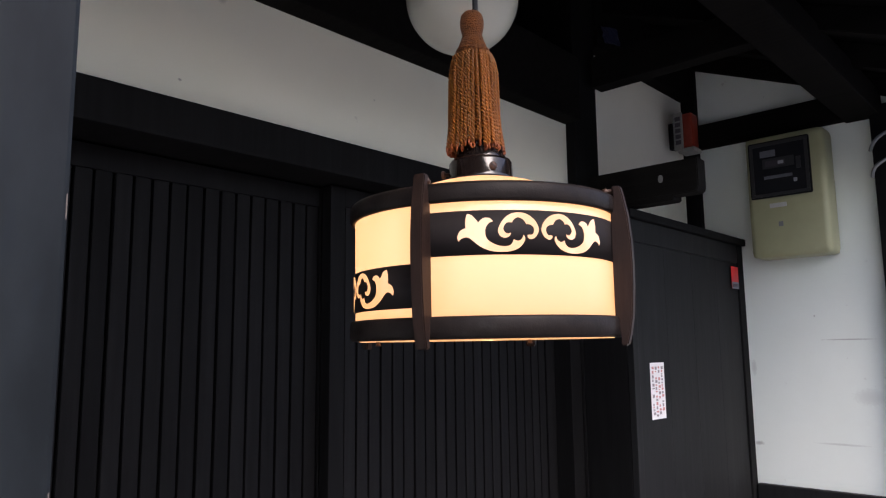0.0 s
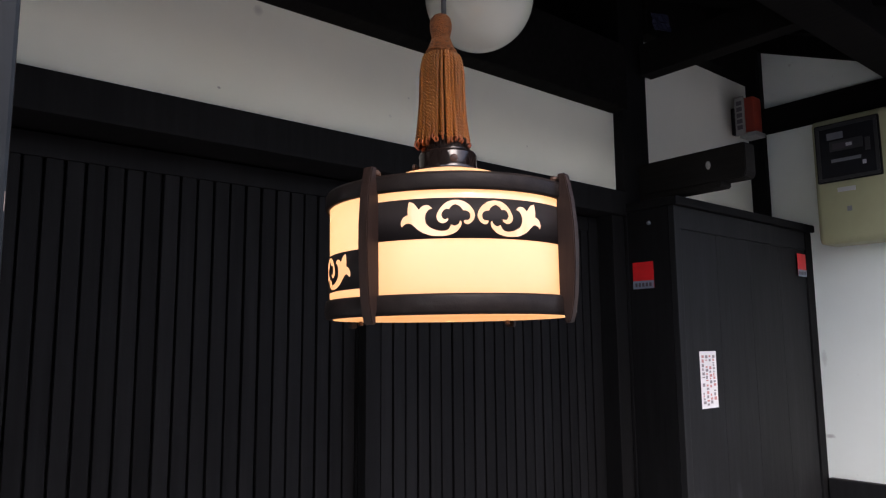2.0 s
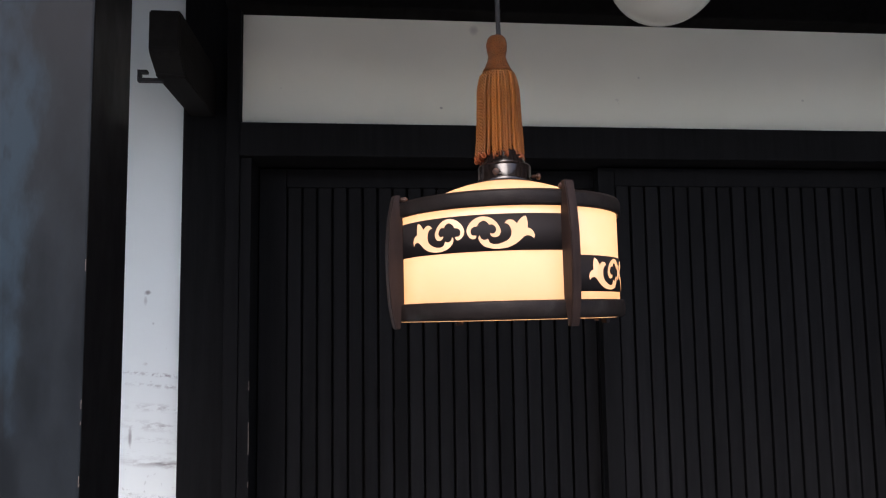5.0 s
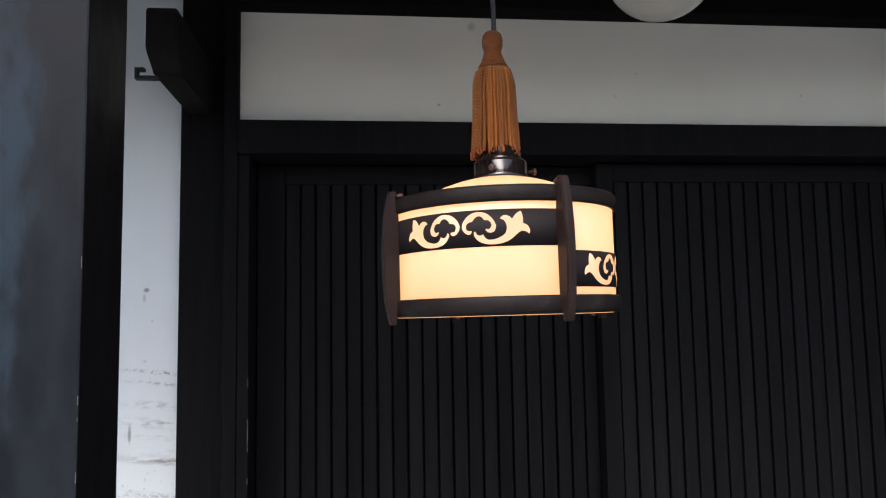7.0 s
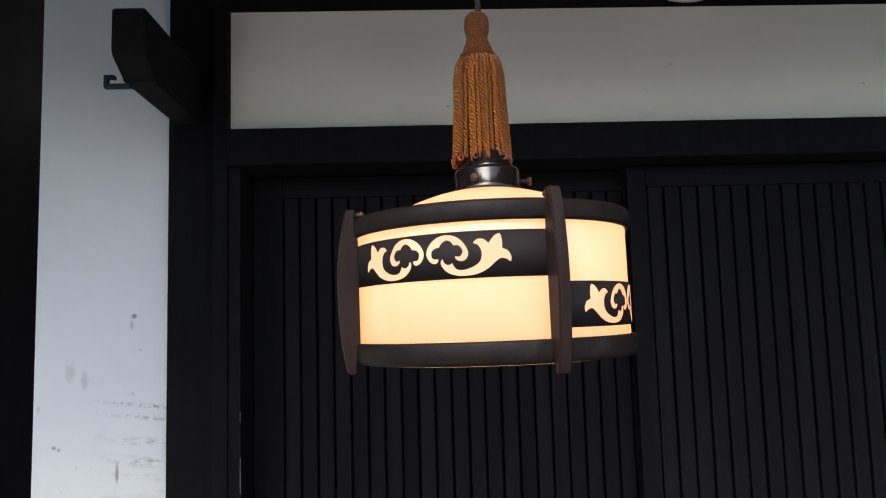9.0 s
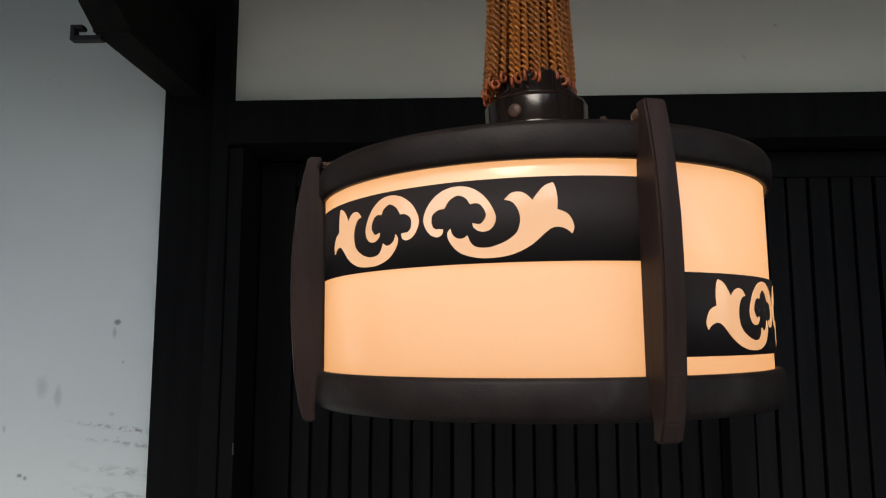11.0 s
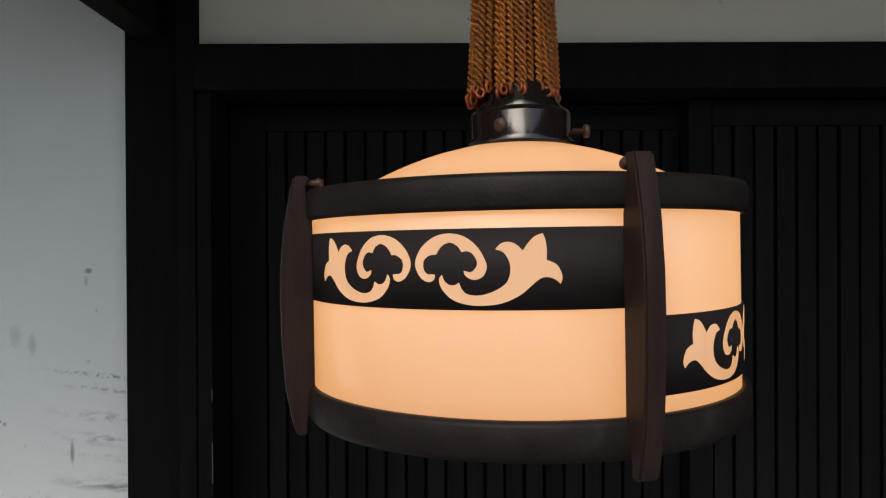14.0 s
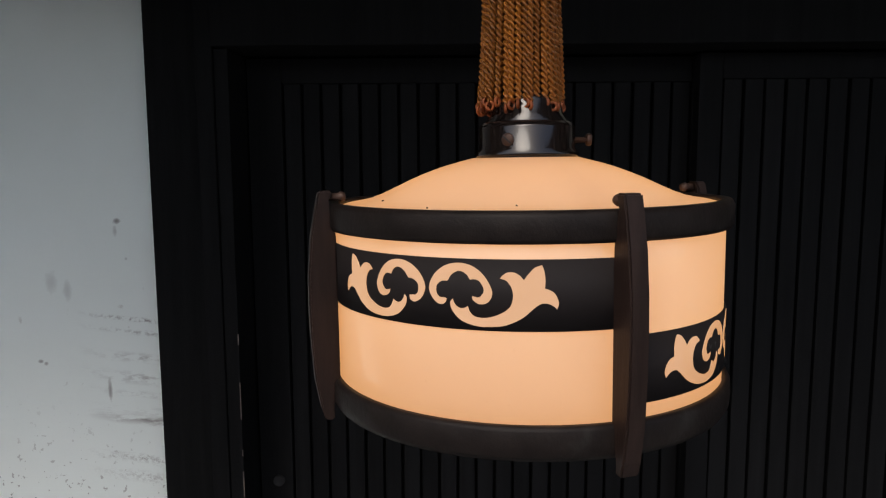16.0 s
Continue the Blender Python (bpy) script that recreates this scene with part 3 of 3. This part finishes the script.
part("top_rail", block((-1.064, 2.0005, 1.775), (-1.047, 2.8445, 1.845), 0.002, os_), box_wood, sb)
for k in range(4):
    a, b = 2.0005 + 0.211 * k, 2.0005 + 0.211 * (k + 1) - 0.0015
    part("board", block((-1.066, a, 0.02), (-1.052, b + 0.0008, 1.7745), 0.0006, os_), box_wood, sb)
part("cap", block((-1.214, 1.958, 1.8455), (-1.03, 2.90, 1.872), 0.003, os_), black_wood, sb)
knob = lathe([(0, 0.012), (0.005, 0.011), (0.007, 0.006), (0.004, 0.0), (0, 0.0)], 16)
bmesh.ops.transform(knob, matrix=pose(-1.13 - os_.x, 1.966 - os_.y, 1.80 - os_.z, 90), verts=knob.verts[:])
part("stud", knob, grey_plastic, sb, "small worn metal stud", True)


def flat_sign(name, label, category, origin, right, up, w, h, mat, marks, group=""):
    """A thin sticker; marks are (u0, v0, u1, v1, material) in parts of its width and height."""
    ob = thing(name, origin, label, category, group)
    r, u = Vector(right), Vector(up)
    n = r.cross(u)
    def plate(u0, v0, u1, v1, d0, d1):
        bm = bmesh.new()
        cs = [[bm.verts.new(r * (p * w) + u * (q * h) + n * d) for p, q in ((u0, v0), (u1, v0), (u1, v1), (u0, v1))] for d in (d0, d1)]
        bm.faces.new(cs[0][::-1]), bm.faces.new(cs[1])
        for k in range(4):
            bm.faces.new((cs[0][k], cs[0][(k + 1) % 4], cs[1][(k + 1) % 4], cs[1][k]))
        return bm
    part("sheet", plate(0, 0, 1, 1, 0.0002, 0.0012), mat, ob)
    for u0, v0, u1, v1, m in marks:
        part("print", plate(u0, v0, u1, v1, 0.00125, 0.0017), m, ob)
    return ob


sec_marks = [(0.0, 0.0, 1.0, 0.3, blue_grey)]
tag_a = flat_sign("security_sticker", "red security sticker with a blue-grey strip", "sticker", (-1.199, 1.9655, 1.598), (1, 0, 0), (0, 0, 1), 0.075, 0.083, red_sticker, sec_marks, "security stickers")
tag_b = flat_sign("security_sticker", "red security sticker with a blue-grey strip", "sticker", (-1.0445, 2.766, 1.672), (0, 1, 0), (0, 0, 1), 0.068, 0.085, red_sticker, sec_marks, "security stickers")
for tg_, r_ in ((tag_a, Vector((1, 0, 0))), (tag_b, Vector((0, 1, 0)))):
    wdt = 0.075 if tg_ is tag_a else 0.068
    n_ = r_.cross(Vector((0, 0, 1)))
    for k in range(5):
        bm = bmesh.new()
        p0 = r_ * (wdt * (0.10 + 0.17 * k)) + n_ * 0.0018
        vs = [bm.verts.new(p0 + r_ * (a * wdt * 0.11) + Vector((0, 0, 0.006 + b * 0.012))) for a, b in ((0, 0), (1, 0), (1, 1), (0, 1))]
        ex = bmesh.ops.extrude_face_region(bm, geom=[bm.faces.new(vs)])
        bmesh.ops.translate(bm, verts=[v for v in ex["geom"] if isinstance(v, bmesh.types.BMVert)], vec=n_ * 0.0004)
        bmesh.ops.recalc_face_normals(bm, faces=bm.faces[:])
        part("print", bm, ink_dark, tg_)

rnd = random.Random(5)
marks = []
for col in range(4):
    v = 0.93
    while v > 0.08:
        s = rnd.uniform(0.02, 0.06)
        if rnd.random() < 0.85:
            marks.append((0.10 + 0.22 * col, v - s, 0.10 + 0.22 * col + rnd.uniform(0.07, 0.16), v, note_ink if rnd.random() < 0.5 else note_red))
        v -= s + rnd.uniform(0.012, 0.03)
flat_sign("paper_notice", "narrow white paper notice with columns of unreadable print", "notice", (-1.0508, 2.075, 1.232), (0, 1, 0), (0, 0, 1), 0.093, 0.172, white_sticker, marks)

# ---- electric meter ----
mt = thing("electric_meter", (-0.832, 2.90, 1.778), "cream-green plastic electric meter box with smoked window", "electric meter")
om_ = bases[mt.name] - Vector((0.018, 0, -0.010))
bm = block((-0.985, 2.775, 1.788), (-0.705, 2.8995, 2.252), 0.022, om_)
part("case", bm, meter_case, mt, "", True)
part("window_frame", block((-0.968, 2.770, 2.01), (-0.752, 2.7745, 2.226), 0.006, om_), meter_window, mt)
part("window", block((-0.958, 2.7662, 2.02), (-0.762, 2.7697, 2.216), 0.003, om_), meter_window, mt, "dark smoked meter window")
for lo, hi in (((-0.963, 2.7625, 2.208), (-0.757, 2.7660, 2.221)), ((-0.963, 2.7625, 2.015), (-0.757, 2.7660, 2.026)), ((-0.963, 2.7625, 2.0265), (-0.951, 2.7660, 2.2075)), ((-0.769, 2.7625, 2.0265), (-0.757, 2.7660, 2.2075))):
    part("bezel_bar", block(lo, hi, 0.001, om_), bezel_grey, mt, "dark grey window bezel")
part("dial_plate", block((-0.925, 2.7640, 2.165), (-0.870, 2.7660, 2.190), 0.0005, om_), grey_plastic, mt)
part("counter_frame", block((-0.918, 2.7640, 2.120), (-0.806, 2.7652, 2.158), 0.0005, om_), bezel_grey, mt)
part("counter", block((-0.908, 2.7630, 2.127), (-0.838, 2.7639, 2.149), 0.0003, om_), ink_dark, mt)
part("counter_digit_bar", block((-0.862, 2.7624, 2.132), (-0.842, 2.7629, 2.144), 0.0002, om_), label_grey, mt)
part("dial_plate", block((-0.800, 2.7640, 2.105), (-0.784, 2.7660, 2.150), 0.0005, om_), bezel_grey, mt)
part("rotor_slot", block((-0.915, 2.7640, 2.080), (-0.815, 2.7652, 2.092), 0.0005, om_), grey_plastic, mt)
part("seal", block((-0.812, 2.7635, 2.058), (-0.800, 2.7660, 2.072), 0.0005, om_), label_grey, mt)
part("label_plate", block((-0.905, 2.7715, 1.972), (-0.845, 2.7745, 1.988), 0.0008, om_), label_grey, mt, "pale grey label plate")
part("keyhole", block((-0.878, 2.7725, 1.90), (-0.862, 2.7748, 1.918), 0.001, om_), grey_plastic, mt)
scr = lathe([(0, -0.014), (0.006, -0.013), (0.007, -0.004), (0.004, 0), (0, 0)], 14)
bmesh.ops.transform(scr, matrix=pose(0.0, -0.06, 0.020), verts=scr.verts[:])
part("bottom_screw", scr, black_iron, mt)

# ---- alarm box ----
al = thing("alarm_box", (-1.13, 2.73, 2.21), "red plastic alarm box with a dusty white mounting plate", "alarm box")
oal = bases[al.name] + Vector((0, 0.02, 0))
part("housing", block((-1.175, 2.70, 2.232), (-1.128, 2.765, 2.372), 0.010, oal), red_case, al)
part("mounting_plate", block((-1.199, 2.688, 2.222), (-1.162, 2.6995, 2.376), 0.004, oal), white_case, al, "white plate with a dark printed column")
part("base", block((-1.190, 2.70, 2.215), (-1.123, 2.775, 2.2315), 0.004, oal), white_case, al)
part("wall_foot", block((-1.2495, 2.755, 2.25), (-1.1755, 2.784, 2.36), 0.003, oal), black_iron, al)
for k in range(5):
    part("print", block((-1.190, 2.6868, 2.245 + 0.024 * k), (-1.168, 2.6878, 2.262 + 0.024 * k), 0, oal), ink_dark, al)

# ---- cables and scrap ----
for k, z in enumerate((2.135, 2.05)):
    pts = [(-0.56 - 0.02 * math.sin(math.pi * i / 12) * (1 if k else 0.6), 2.858 - 0.03 * math.sin(math.pi * i / 12), z + 0.07 * i / 12 - 0.01 * k) for i in range(13)]
    pts = [(p[0] + 0.09 * i / 12, p[1], p[2]) for i, p in enumerate(pts)]
    cb = tagged(finish("cable", tube(pts, 0.006, 10), cable_grey, None, True), "short grey cable clipped to the end post", "cable", "cables on the end post")
scrap = bmesh.new()
bmesh.ops.create_grid(scrap, x_segments=7, y_segments=7, size=0.035)
for v in scrap.verts:
    v.co.z = 0.008 * noise.noise(v.co * 60)
bmesh.ops.solidify(scrap, geom=scrap.faces[:], thickness=0.001)
sc = tagged(finish("plastic_scrap", scrap, blue_cloth), "crumpled dark blue plastic scrap under the roof", "scrap")
sc.matrix_world = pose(-1.175, 2.155, 2.53, 0, 78, -20)

# ---- globe lamp ----
gl = thing("globe_lamp", (-0.895, 1.039, 2.041), "unlit white opal glass globe ceiling lamp", "ceiling lamp")
gprof = [(0.114 * math.sin(a), 0.114 - 0.114 * math.cos(a)) for a in [math.pi * k / 40 * 0.86 for k in range(41)]]
gprof += [(0.048, 0.222), (0.048, 0.245)]
part("globe", lathe(gprof, 72), globe_glass, gl, "", True)
part("fitting", lathe([(0.0, 0.232), (0.056, 0.232), (0.060, 0.236), (0.062, 0.285), (0.05, 0.30), (0.03, 0.31), (0.03, 0.41), (0.06, 0.42), (0.06, 0.47), (0.0, 0.47)], 40), bakelite, gl, "black lamp fitting", True)

# ---- the pendant lantern ----
CX, CY, R = -0.516, 0.631, 0.1455
Z0 = 1.4826
lan = thing("pendant_lantern", (CX, CY, Z0 - 0.035), "lit drum-shaped opal glass pendant lantern with dark metal bands", "pendant lamp")
ol2 = bases[lan.name]
lan.rotation_euler = (radians(0.6), 0, 0)
HOLD = Vector((-0.003, 0.002, 0))
H = 0.108
dz = Z0 - ol2.z
glass = [(R - 0.0045, dz - 0.0222), (R - 0.0035, dz - 0.0185), (R, dz - 0.0165), (R, dz + H + 0.0105)]
dome = [(0.142, 0.1240), (0.136, 0.1256), (0.128, 0.1268), (0.119, 0.1288), (0.110, 0.1320), (0.100, 0.1366), (0.090, 0.1414), (0.080, 0.1457), (0.070, 0.1495), (0.060, 0.1528), (0.050, 0.1555), (0.040, 0.158)]
outer = glass + [(r, dz + z) for r, z in dome]
part("glass_shade", lathe(outer, 128), shade_glass, lan, "lit opal glass drum with a low domed top", True)


part("top_ring", lathe([(R + 0.0005, dz + H), (R + 0.004, dz + H), (R + 0.0055, dz + H + 0.003), (R + 0.0055, dz + H + 0.0155), (R + 0.0035, dz + H + 0.0192), (R - 0.003, dz + H + 0.0192), (R - 0.003, dz + H + 0.016), (R + 0.0005, dz + H + 0.016)], 128, True), lamp_metal, lan, "dark bronzed top ring", True)
part("bottom_ring", lathe([(R + 0.0005, dz), (R + 0.0045, dz), (R + 0.0058, dz - 0.003), (R + 0.0064, dz - 0.011), (R + 0.0058, dz - 0.0175), (R + 0.0035, dz - 0.0215), (R - 0.003, dz - 0.0215), (R - 0.003, dz - 0.0185), (R + 0.0005, dz - 0.0175)], 128, True), lamp_metal, lan, "dark bronzed bottom ring", True)

RIB0 = 17.0
BAND = 0.0425
STRIP = 0.009


def wrap(u, v, r, ang):
    """A place on the drum: u metres along the arc from the angle ang, height v, radius r."""
    a = radians(ang) + u / R
    return Vector((r * math.cos(a), r * math.sin(a), v))


def drum_sheet(outlines, ang, z, r0, r1):
    """Bend flat outlines (u, v) round the drum as one thin raised sheet."""
    bm = bmesh.new()
    for flat in outlines:
        a = [bm.verts.new((u, z + v, r1)) for u, v in flat]
        b = [bm.verts.new((u, z + v, r0)) for u, v in flat]
        n = len(a)
        for tri in tessellate_polygon([[Vector((u, v, 0)) for u, v in flat]]):
            bm.faces.new([a[k] for k in tri])
        for k in range(n):
            bm.faces.new((a[k], b[k], b[(k + 1) % n], a[(k + 1) % n]))
    bmesh.ops.recalc_face_normals(bm, faces=bm.faces[:])
    us = [v.co.x for v in bm.verts]
    cut = min(us) + 0.004
    while cut < max(us):
        bmesh.ops.bisect_plane(bm, geom=bm.verts[:] + bm.edges[:] + bm.faces[:], plane_co=(cut, 0, 0), plane_no=(1, 0, 0), dist=1e-6)
        cut += 0.004
    for v in bm.verts:
        v.co = wrap(v.co.x, v.co.y, v.co.z, ang)
    return bm


def spline(pts, n=8):
    """Points of a smooth open curve through pts (x, y, half width)."""
    out = []
    for i in range(len(pts) - 1):
        p0, p1, p2, p3 = pts[max(i - 1, 0)], pts[i], pts[i + 1], pts[min(i + 2, len(pts) - 1)]
        for k in range(n):
            t = k / n
            out.append(tuple(0.5 * (2 * b + (c - a) * t + (2 * a - 5 * b + 4 * c - d) * t * t + (3 * b - a - 3 * c + d) * t ** 3) for a, b, c, d in zip(p0, p1, p2, p3)))
    out.append(pts[-1])
    return out


def cusped(sweeps, n=5):
    """A closed outline of smooth sweeps that meet in sharp points."""
    out = []
    for i, sweep in enumerate(sweeps):
        out += spline(sweep + [sweeps[(i + 1) % len(sweeps)][0]], n)[:-1]
    return out


# the scroll, in band heights, one half; u outwards from the middle, v up from the band's middle
CURL = [[(0.305, -0.065), (0.285, -0.13), (0.205, -0.155), (0.10, -0.09), (0.033, 0.065), (0.10, 0.24), (0.23, 0.365), (0.38, 0.43), (0.545, 0.44), (0.71, 0.39), (0.86, 0.26), (0.96, 0.065), (0.935, -0.06), (0.86, -0.12), (0.765, -0.12), (0.695, -0.07)],
        [(0.68, -0.015), (0.78, -0.03), (0.847, 0.067), (0.80, 0.18), (0.73, 0.22)],
        [(0.653, 0.213), (0.60, 0.29), (0.50, 0.33), (0.39, 0.28)],
        [(0.322, 0.183), (0.238, 0.175), (0.16, 0.12), (0.145, 0.04)],
        [(0.16, -0.02), (0.20, -0.055), (0.25, -0.058)]]
LEAF = [[(0.398, -0.065), (0.36, -0.13), (0.40, -0.245), (0.53, -0.37), (0.74, -0.435), (0.957, -0.44), (1.16, -0.407), (1.367, -0.31), (1.537, -0.165), (1.62, -0.11), (1.71, -0.105), (1.79, -0.14)],
        [(1.837, -0.185), (1.862, -0.095), (1.81, 0.03), (1.74, 0.08)],
        [(1.674, 0.103), (1.68, 0.235), (1.66, 0.36)],
        [(1.632, 0.425), (1.537, 0.39), (1.455, 0.305)],
        [(1.394, 0.22), (1.333, 0.285), (1.25, 0.325), (1.148, 0.315)],
        [(1.067, 0.24), (1.162, 0.205), (1.23, 0.10), (1.245, -0.03), (1.196, -0.165), (1.06, -0.26), (0.884, -0.315), (0.728, -0.305), (0.653, -0.245)],
        [(0.617, -0.16), (0.567, -0.19), (0.493, -0.19), (0.427, -0.14)]]


def scroll_half(side):
    return [[(side * x * BAND - 0.003, y * BAND) for x, y in cusped(shape)] for shape in (CURL, LEAF)]


half_arc = R * radians(45)
for q in range(4):
    mid = RIB0 - 45 + 90 * q
    low = q % 2 == 1
    z_lo = dz + STRIP if low else dz + H - STRIP - BAND
    seg = 40
    us = [-half_arc + 2 * half_arc * k / seg for k in range(seg + 1)]
    bm = bmesh.new()
    rows = [[bm.verts.new(wrap(u, z_lo + v, r, mid)) for u in us] for v, r in ((0, R + 0.0002), (0, R + 0.0013), (BAND, R + 0.0013), (BAND, R + 0.0002))]
    for a, b in zip(rows, rows[1:]):
        for k in range(seg):
            bm.faces.new((a[k], a[k + 1], b[k + 1], b[k]))
    band = part("pattern_band", bm, band_metal, lan, "dark band with a cut-out scroll", True)
    for side in (1, -1):
        part("scroll", drum_sheet(scroll_half(side), mid, z_lo + BAND / 2, R + 0.0008, R + 0.0017), lit_glass, band, "glowing leaf scroll", False)

rib_pts = [(-0.0305, 0.0065), (-0.0305, 0.0130), (-0.021, 0.0158), (0.0, 0.0195), (0.03, 0.0215), (0.054, 0.0220), (0.078, 0.0215), (0.105, 0.0190), (0.126, 0.0150), (0.1365, 0.0125), (0.1365, 0.003), (0.129, 0.0060), (0.105, 0.0015), (0.0, 0.0015), (-0.022, 0.0068)]
rib_mesh = None
for q in range(4):
    a = radians(RIB0 + 90 * q)
    if rib_mesh is None:
        bm = prism([(R + d, dz + z) for z, d in rib_pts], 1, -0.0062, 0.0062, (0, 0, 0), 0.0012)
        rib = part("rib", bm, rib_wood, lan, "bowed dark wooden rib")
        rib_mesh = rib.data
    else:
        rib = new("rib", rib_mesh)
        rib.parent = lan
        tagged(rib, "bowed dark wooden rib")
    rib.rotation_euler = (0, 0, a)
    sb_ = lathe([(0, 0.012), (0.003, 0.0115), (0.004, 0.008), (0.0028, 0.007), (0.0028, 0.0), (0, 0)], 12)
    bmesh.ops.transform(sb_, matrix=pose(0, 0, 0, 0, 0, math.degrees(a)) @ pose(R + 0.005, 0.0, dz + 0.132, 0, -90, 0), verts=sb_.verts[:])
    part("bolt", sb_, screw_metal, lan, "small copper bolt", True)
for ang in (105, 199):
    pin = lathe([(0, -0.0055), (0.003, -0.0055), (0.0036, -0.004), (0.0025, -0.003), (0.0025, 0.0), (0, 0.0)], 12)
    a = radians(ang)
    bmesh.ops.translate(pin, verts=pin.verts[:], vec=((R - 0.008) * math.cos(a), (R - 0.008) * math.sin(a), dz - 0.0215))
    part("bottom_pin", pin, screw_metal, lan, "small copper pin", True)
for ang, rad, z, size in ((-62, 0.118, 0.1293, 0.0011), (-34, 0.128, 0.1272, 0.0007), (-8, 0.121, 0.1286, 0.0008), (-95, 0.125, 0.1278, 0.0008)):
    fleck = lathe([(0, 0.0006), (0.7 * size, 0.0004), (size, -0.0006), (0, -0.0008)], 7)
    bmesh.ops.translate(fleck, verts=fleck.verts[:], vec=(rad * math.cos(radians(ang)), rad * math.sin(radians(ang)), dz + z))
    part("dirt_fleck", fleck, black_iron, lan, "dark fleck of dirt")
# gallery, socket and screws
g0 = dz + 0.1585
part("gallery", lathe([(0.030, g0), (0.0385, g0 - 0.001), (0.0395, g0 + 0.003), (0.0366, g0 + 0.006), (0.0366, g0 + 0.022), (0.0345, g0 + 0.0255), (0.030, g0 + 0.027), (0.028, g0 + 0.020)], 64, True), bakelite, lan, "glossy black shade holder", True).location = HOLD
part("socket", lathe([(0, g0 + 0.02), (0.0315, g0 + 0.02), (0.0315, g0 + 0.027), (0.0275, g0 + 0.032), (0.0262, g0 + 0.042), (0.020, g0 + 0.052), (0.010, g0 + 0.058), (0, g0 + 0.058)], 48), bakelite, lan, "glossy black bakelite socket", True).location = HOLD
for ang, stand in ((-28, 0.0335), (92, 0.0455), (212, 0.042)):
    sc_ = lathe([(0, -0.012), (0.0022, -0.012), (0.0022, 0.0), (0.0044, 0.0002), (0.0048, 0.0012), (0.0048, 0.0032), (0.0040, 0.0042), (0, 0.0044)], 20)
    m = Matrix.Translation(HOLD) @ pose(0, 0, 0, 0, 0, ang) @ pose(stand, 0, g0 + 0.0125, 0, 90, 0)
    bmesh.ops.transform(sc_, matrix=m, verts=sc_.verts[:])
    s_ = part("thumb_screw", sc_, screw_metal, lan, "copper-brown slotted screw", True)
    slot = block((-0.0045, -0.0005, 0.0030), (0.0045, 0.0005, 0.0046), 0)
    bmesh.ops.transform(slot, matrix=m @ pose(0, 0, 0, 0, 0, 50), verts=slot.verts[:])
    part("slot", slot, black_iron, s_)
bulb = [(0, 0.082), (0.014, 0.084), (0.022, 0.093), (0.022, 0.103), (0.014, 0.118), (0.013, 0.14), (0, 0.14)]
part("bulb", lathe([(r, dz + z + 0.01) for r, z in bulb], 32), lit_glass, lan, "lit frosted bulb", True)

# ---- cord and tassel ----
TZ = 1.679
roof_at = roof_z(CX) + 0.10
part("cord", tube([(-0.004, 0.001, g0 + 0.05), (-0.004, 0, 0.6), (-0.004, 0, roof_at - ol2.z)], 0.0034, 10), cord_black, lan, "black hanging cord", True)
tas = thing("tassel", (CX - 0.008, CY - 0.004, TZ), "ochre twisted silk tassel hung over the lamp cord", "tassel")
tas.rotation_euler = (radians(0.6), 0, 0)
head = [(0.005, 0.172), (0.0095, 0.171), (0.0128, 0.167), (0.0144, 0.160), (0.0140, 0.152), (0.0126, 0.146), (0.0118, 0.142), (0.0122, 0.139), (0.0140, 0.135), (0.0162, 0.130), (0.0180, 0.125), (0.0190, 0.121), (0.0180, 0.1175), (0.015, 0.115), (0.0, 0.113)]
head_part = part("head", lathe(head, 64), knot_silk, tas, "knotted net-covered tassel head", True)
for zc, rc, thick in ((0.1385, 0.0118, 0.0014), (0.1215, 0.0182, 0.0024)):
    ring_pts = [(rc * math.cos(2 * math.pi * k / 90), rc * math.sin(2 * math.pi * k / 90), zc + 0.0007 * math.sin(6 * math.pi * k / 90)) for k in range(91)]
    part("collar_cord", rope(ring_pts, thick, 0.0055), knot_silk, head_part, "", True)
rr = random.Random(11)
for layer, count in ((0, 36), (1, 22)):
    for k in range(count):
        a = 2 * math.pi * (k + 0.5 * layer) / count + rr.uniform(-0.04, 0.04)
        drop = rr.uniform(-0.004, 0.003) + (0.003 if layer else 0)
        r_top, r_mid, r_bot = (0.0212, 0.0268, 0.0318) if layer == 0 else (0.0155, 0.0208, 0.0262)
        r_top, r_mid, r_bot = r_top + rr.uniform(-0.0008, 0.0006), r_mid + rr.uniform(-0.0014, 0.0008), r_bot + rr.uniform(-0.0022, 0.0016)
        sway, curl, beat = rr.uniform(-0.05, 0.05), rr.uniform(-0.0008, 0.0008), rr.uniform(0, 6.28)
        pts = []
        for i in range(121):
            t = i / 120
            r = r_top + (r_mid - r_top) * min(1, t * 5) ** 0.5 + (r_bot - r_mid) * t ** 2.2 + curl * math.sin(5 * t + beat)
            aa = a + sway * t * t
            pts.append((r * math.cos(aa), r * math.sin(aa), 0.1155 - t * (0.1155 - 0.004 - drop)))
        cord = part("cord", rope(pts, 0.00275, 0.0088 + rr.uniform(-0.0006, 0.0006)), silk, tas, "", True)
        if layer == 0:
            e, d = Vector(pts[-1]), pose(0, 0, 0, 0, 0, math.degrees(a) + rr.uniform(-70, 70)).to_3x3() @ Vector((1, 0, 0))
            loop = [e + d * (0.0027 * math.sin(2 * math.pi * j / 12)) + Vector((0, 0, -0.0029 + 0.0029 * math.cos(2 * math.pi * j / 12))) for j in range(13)]
            part("loop_end", tube(loop, 0.0012, 7), loop_silk, cord, "", True)
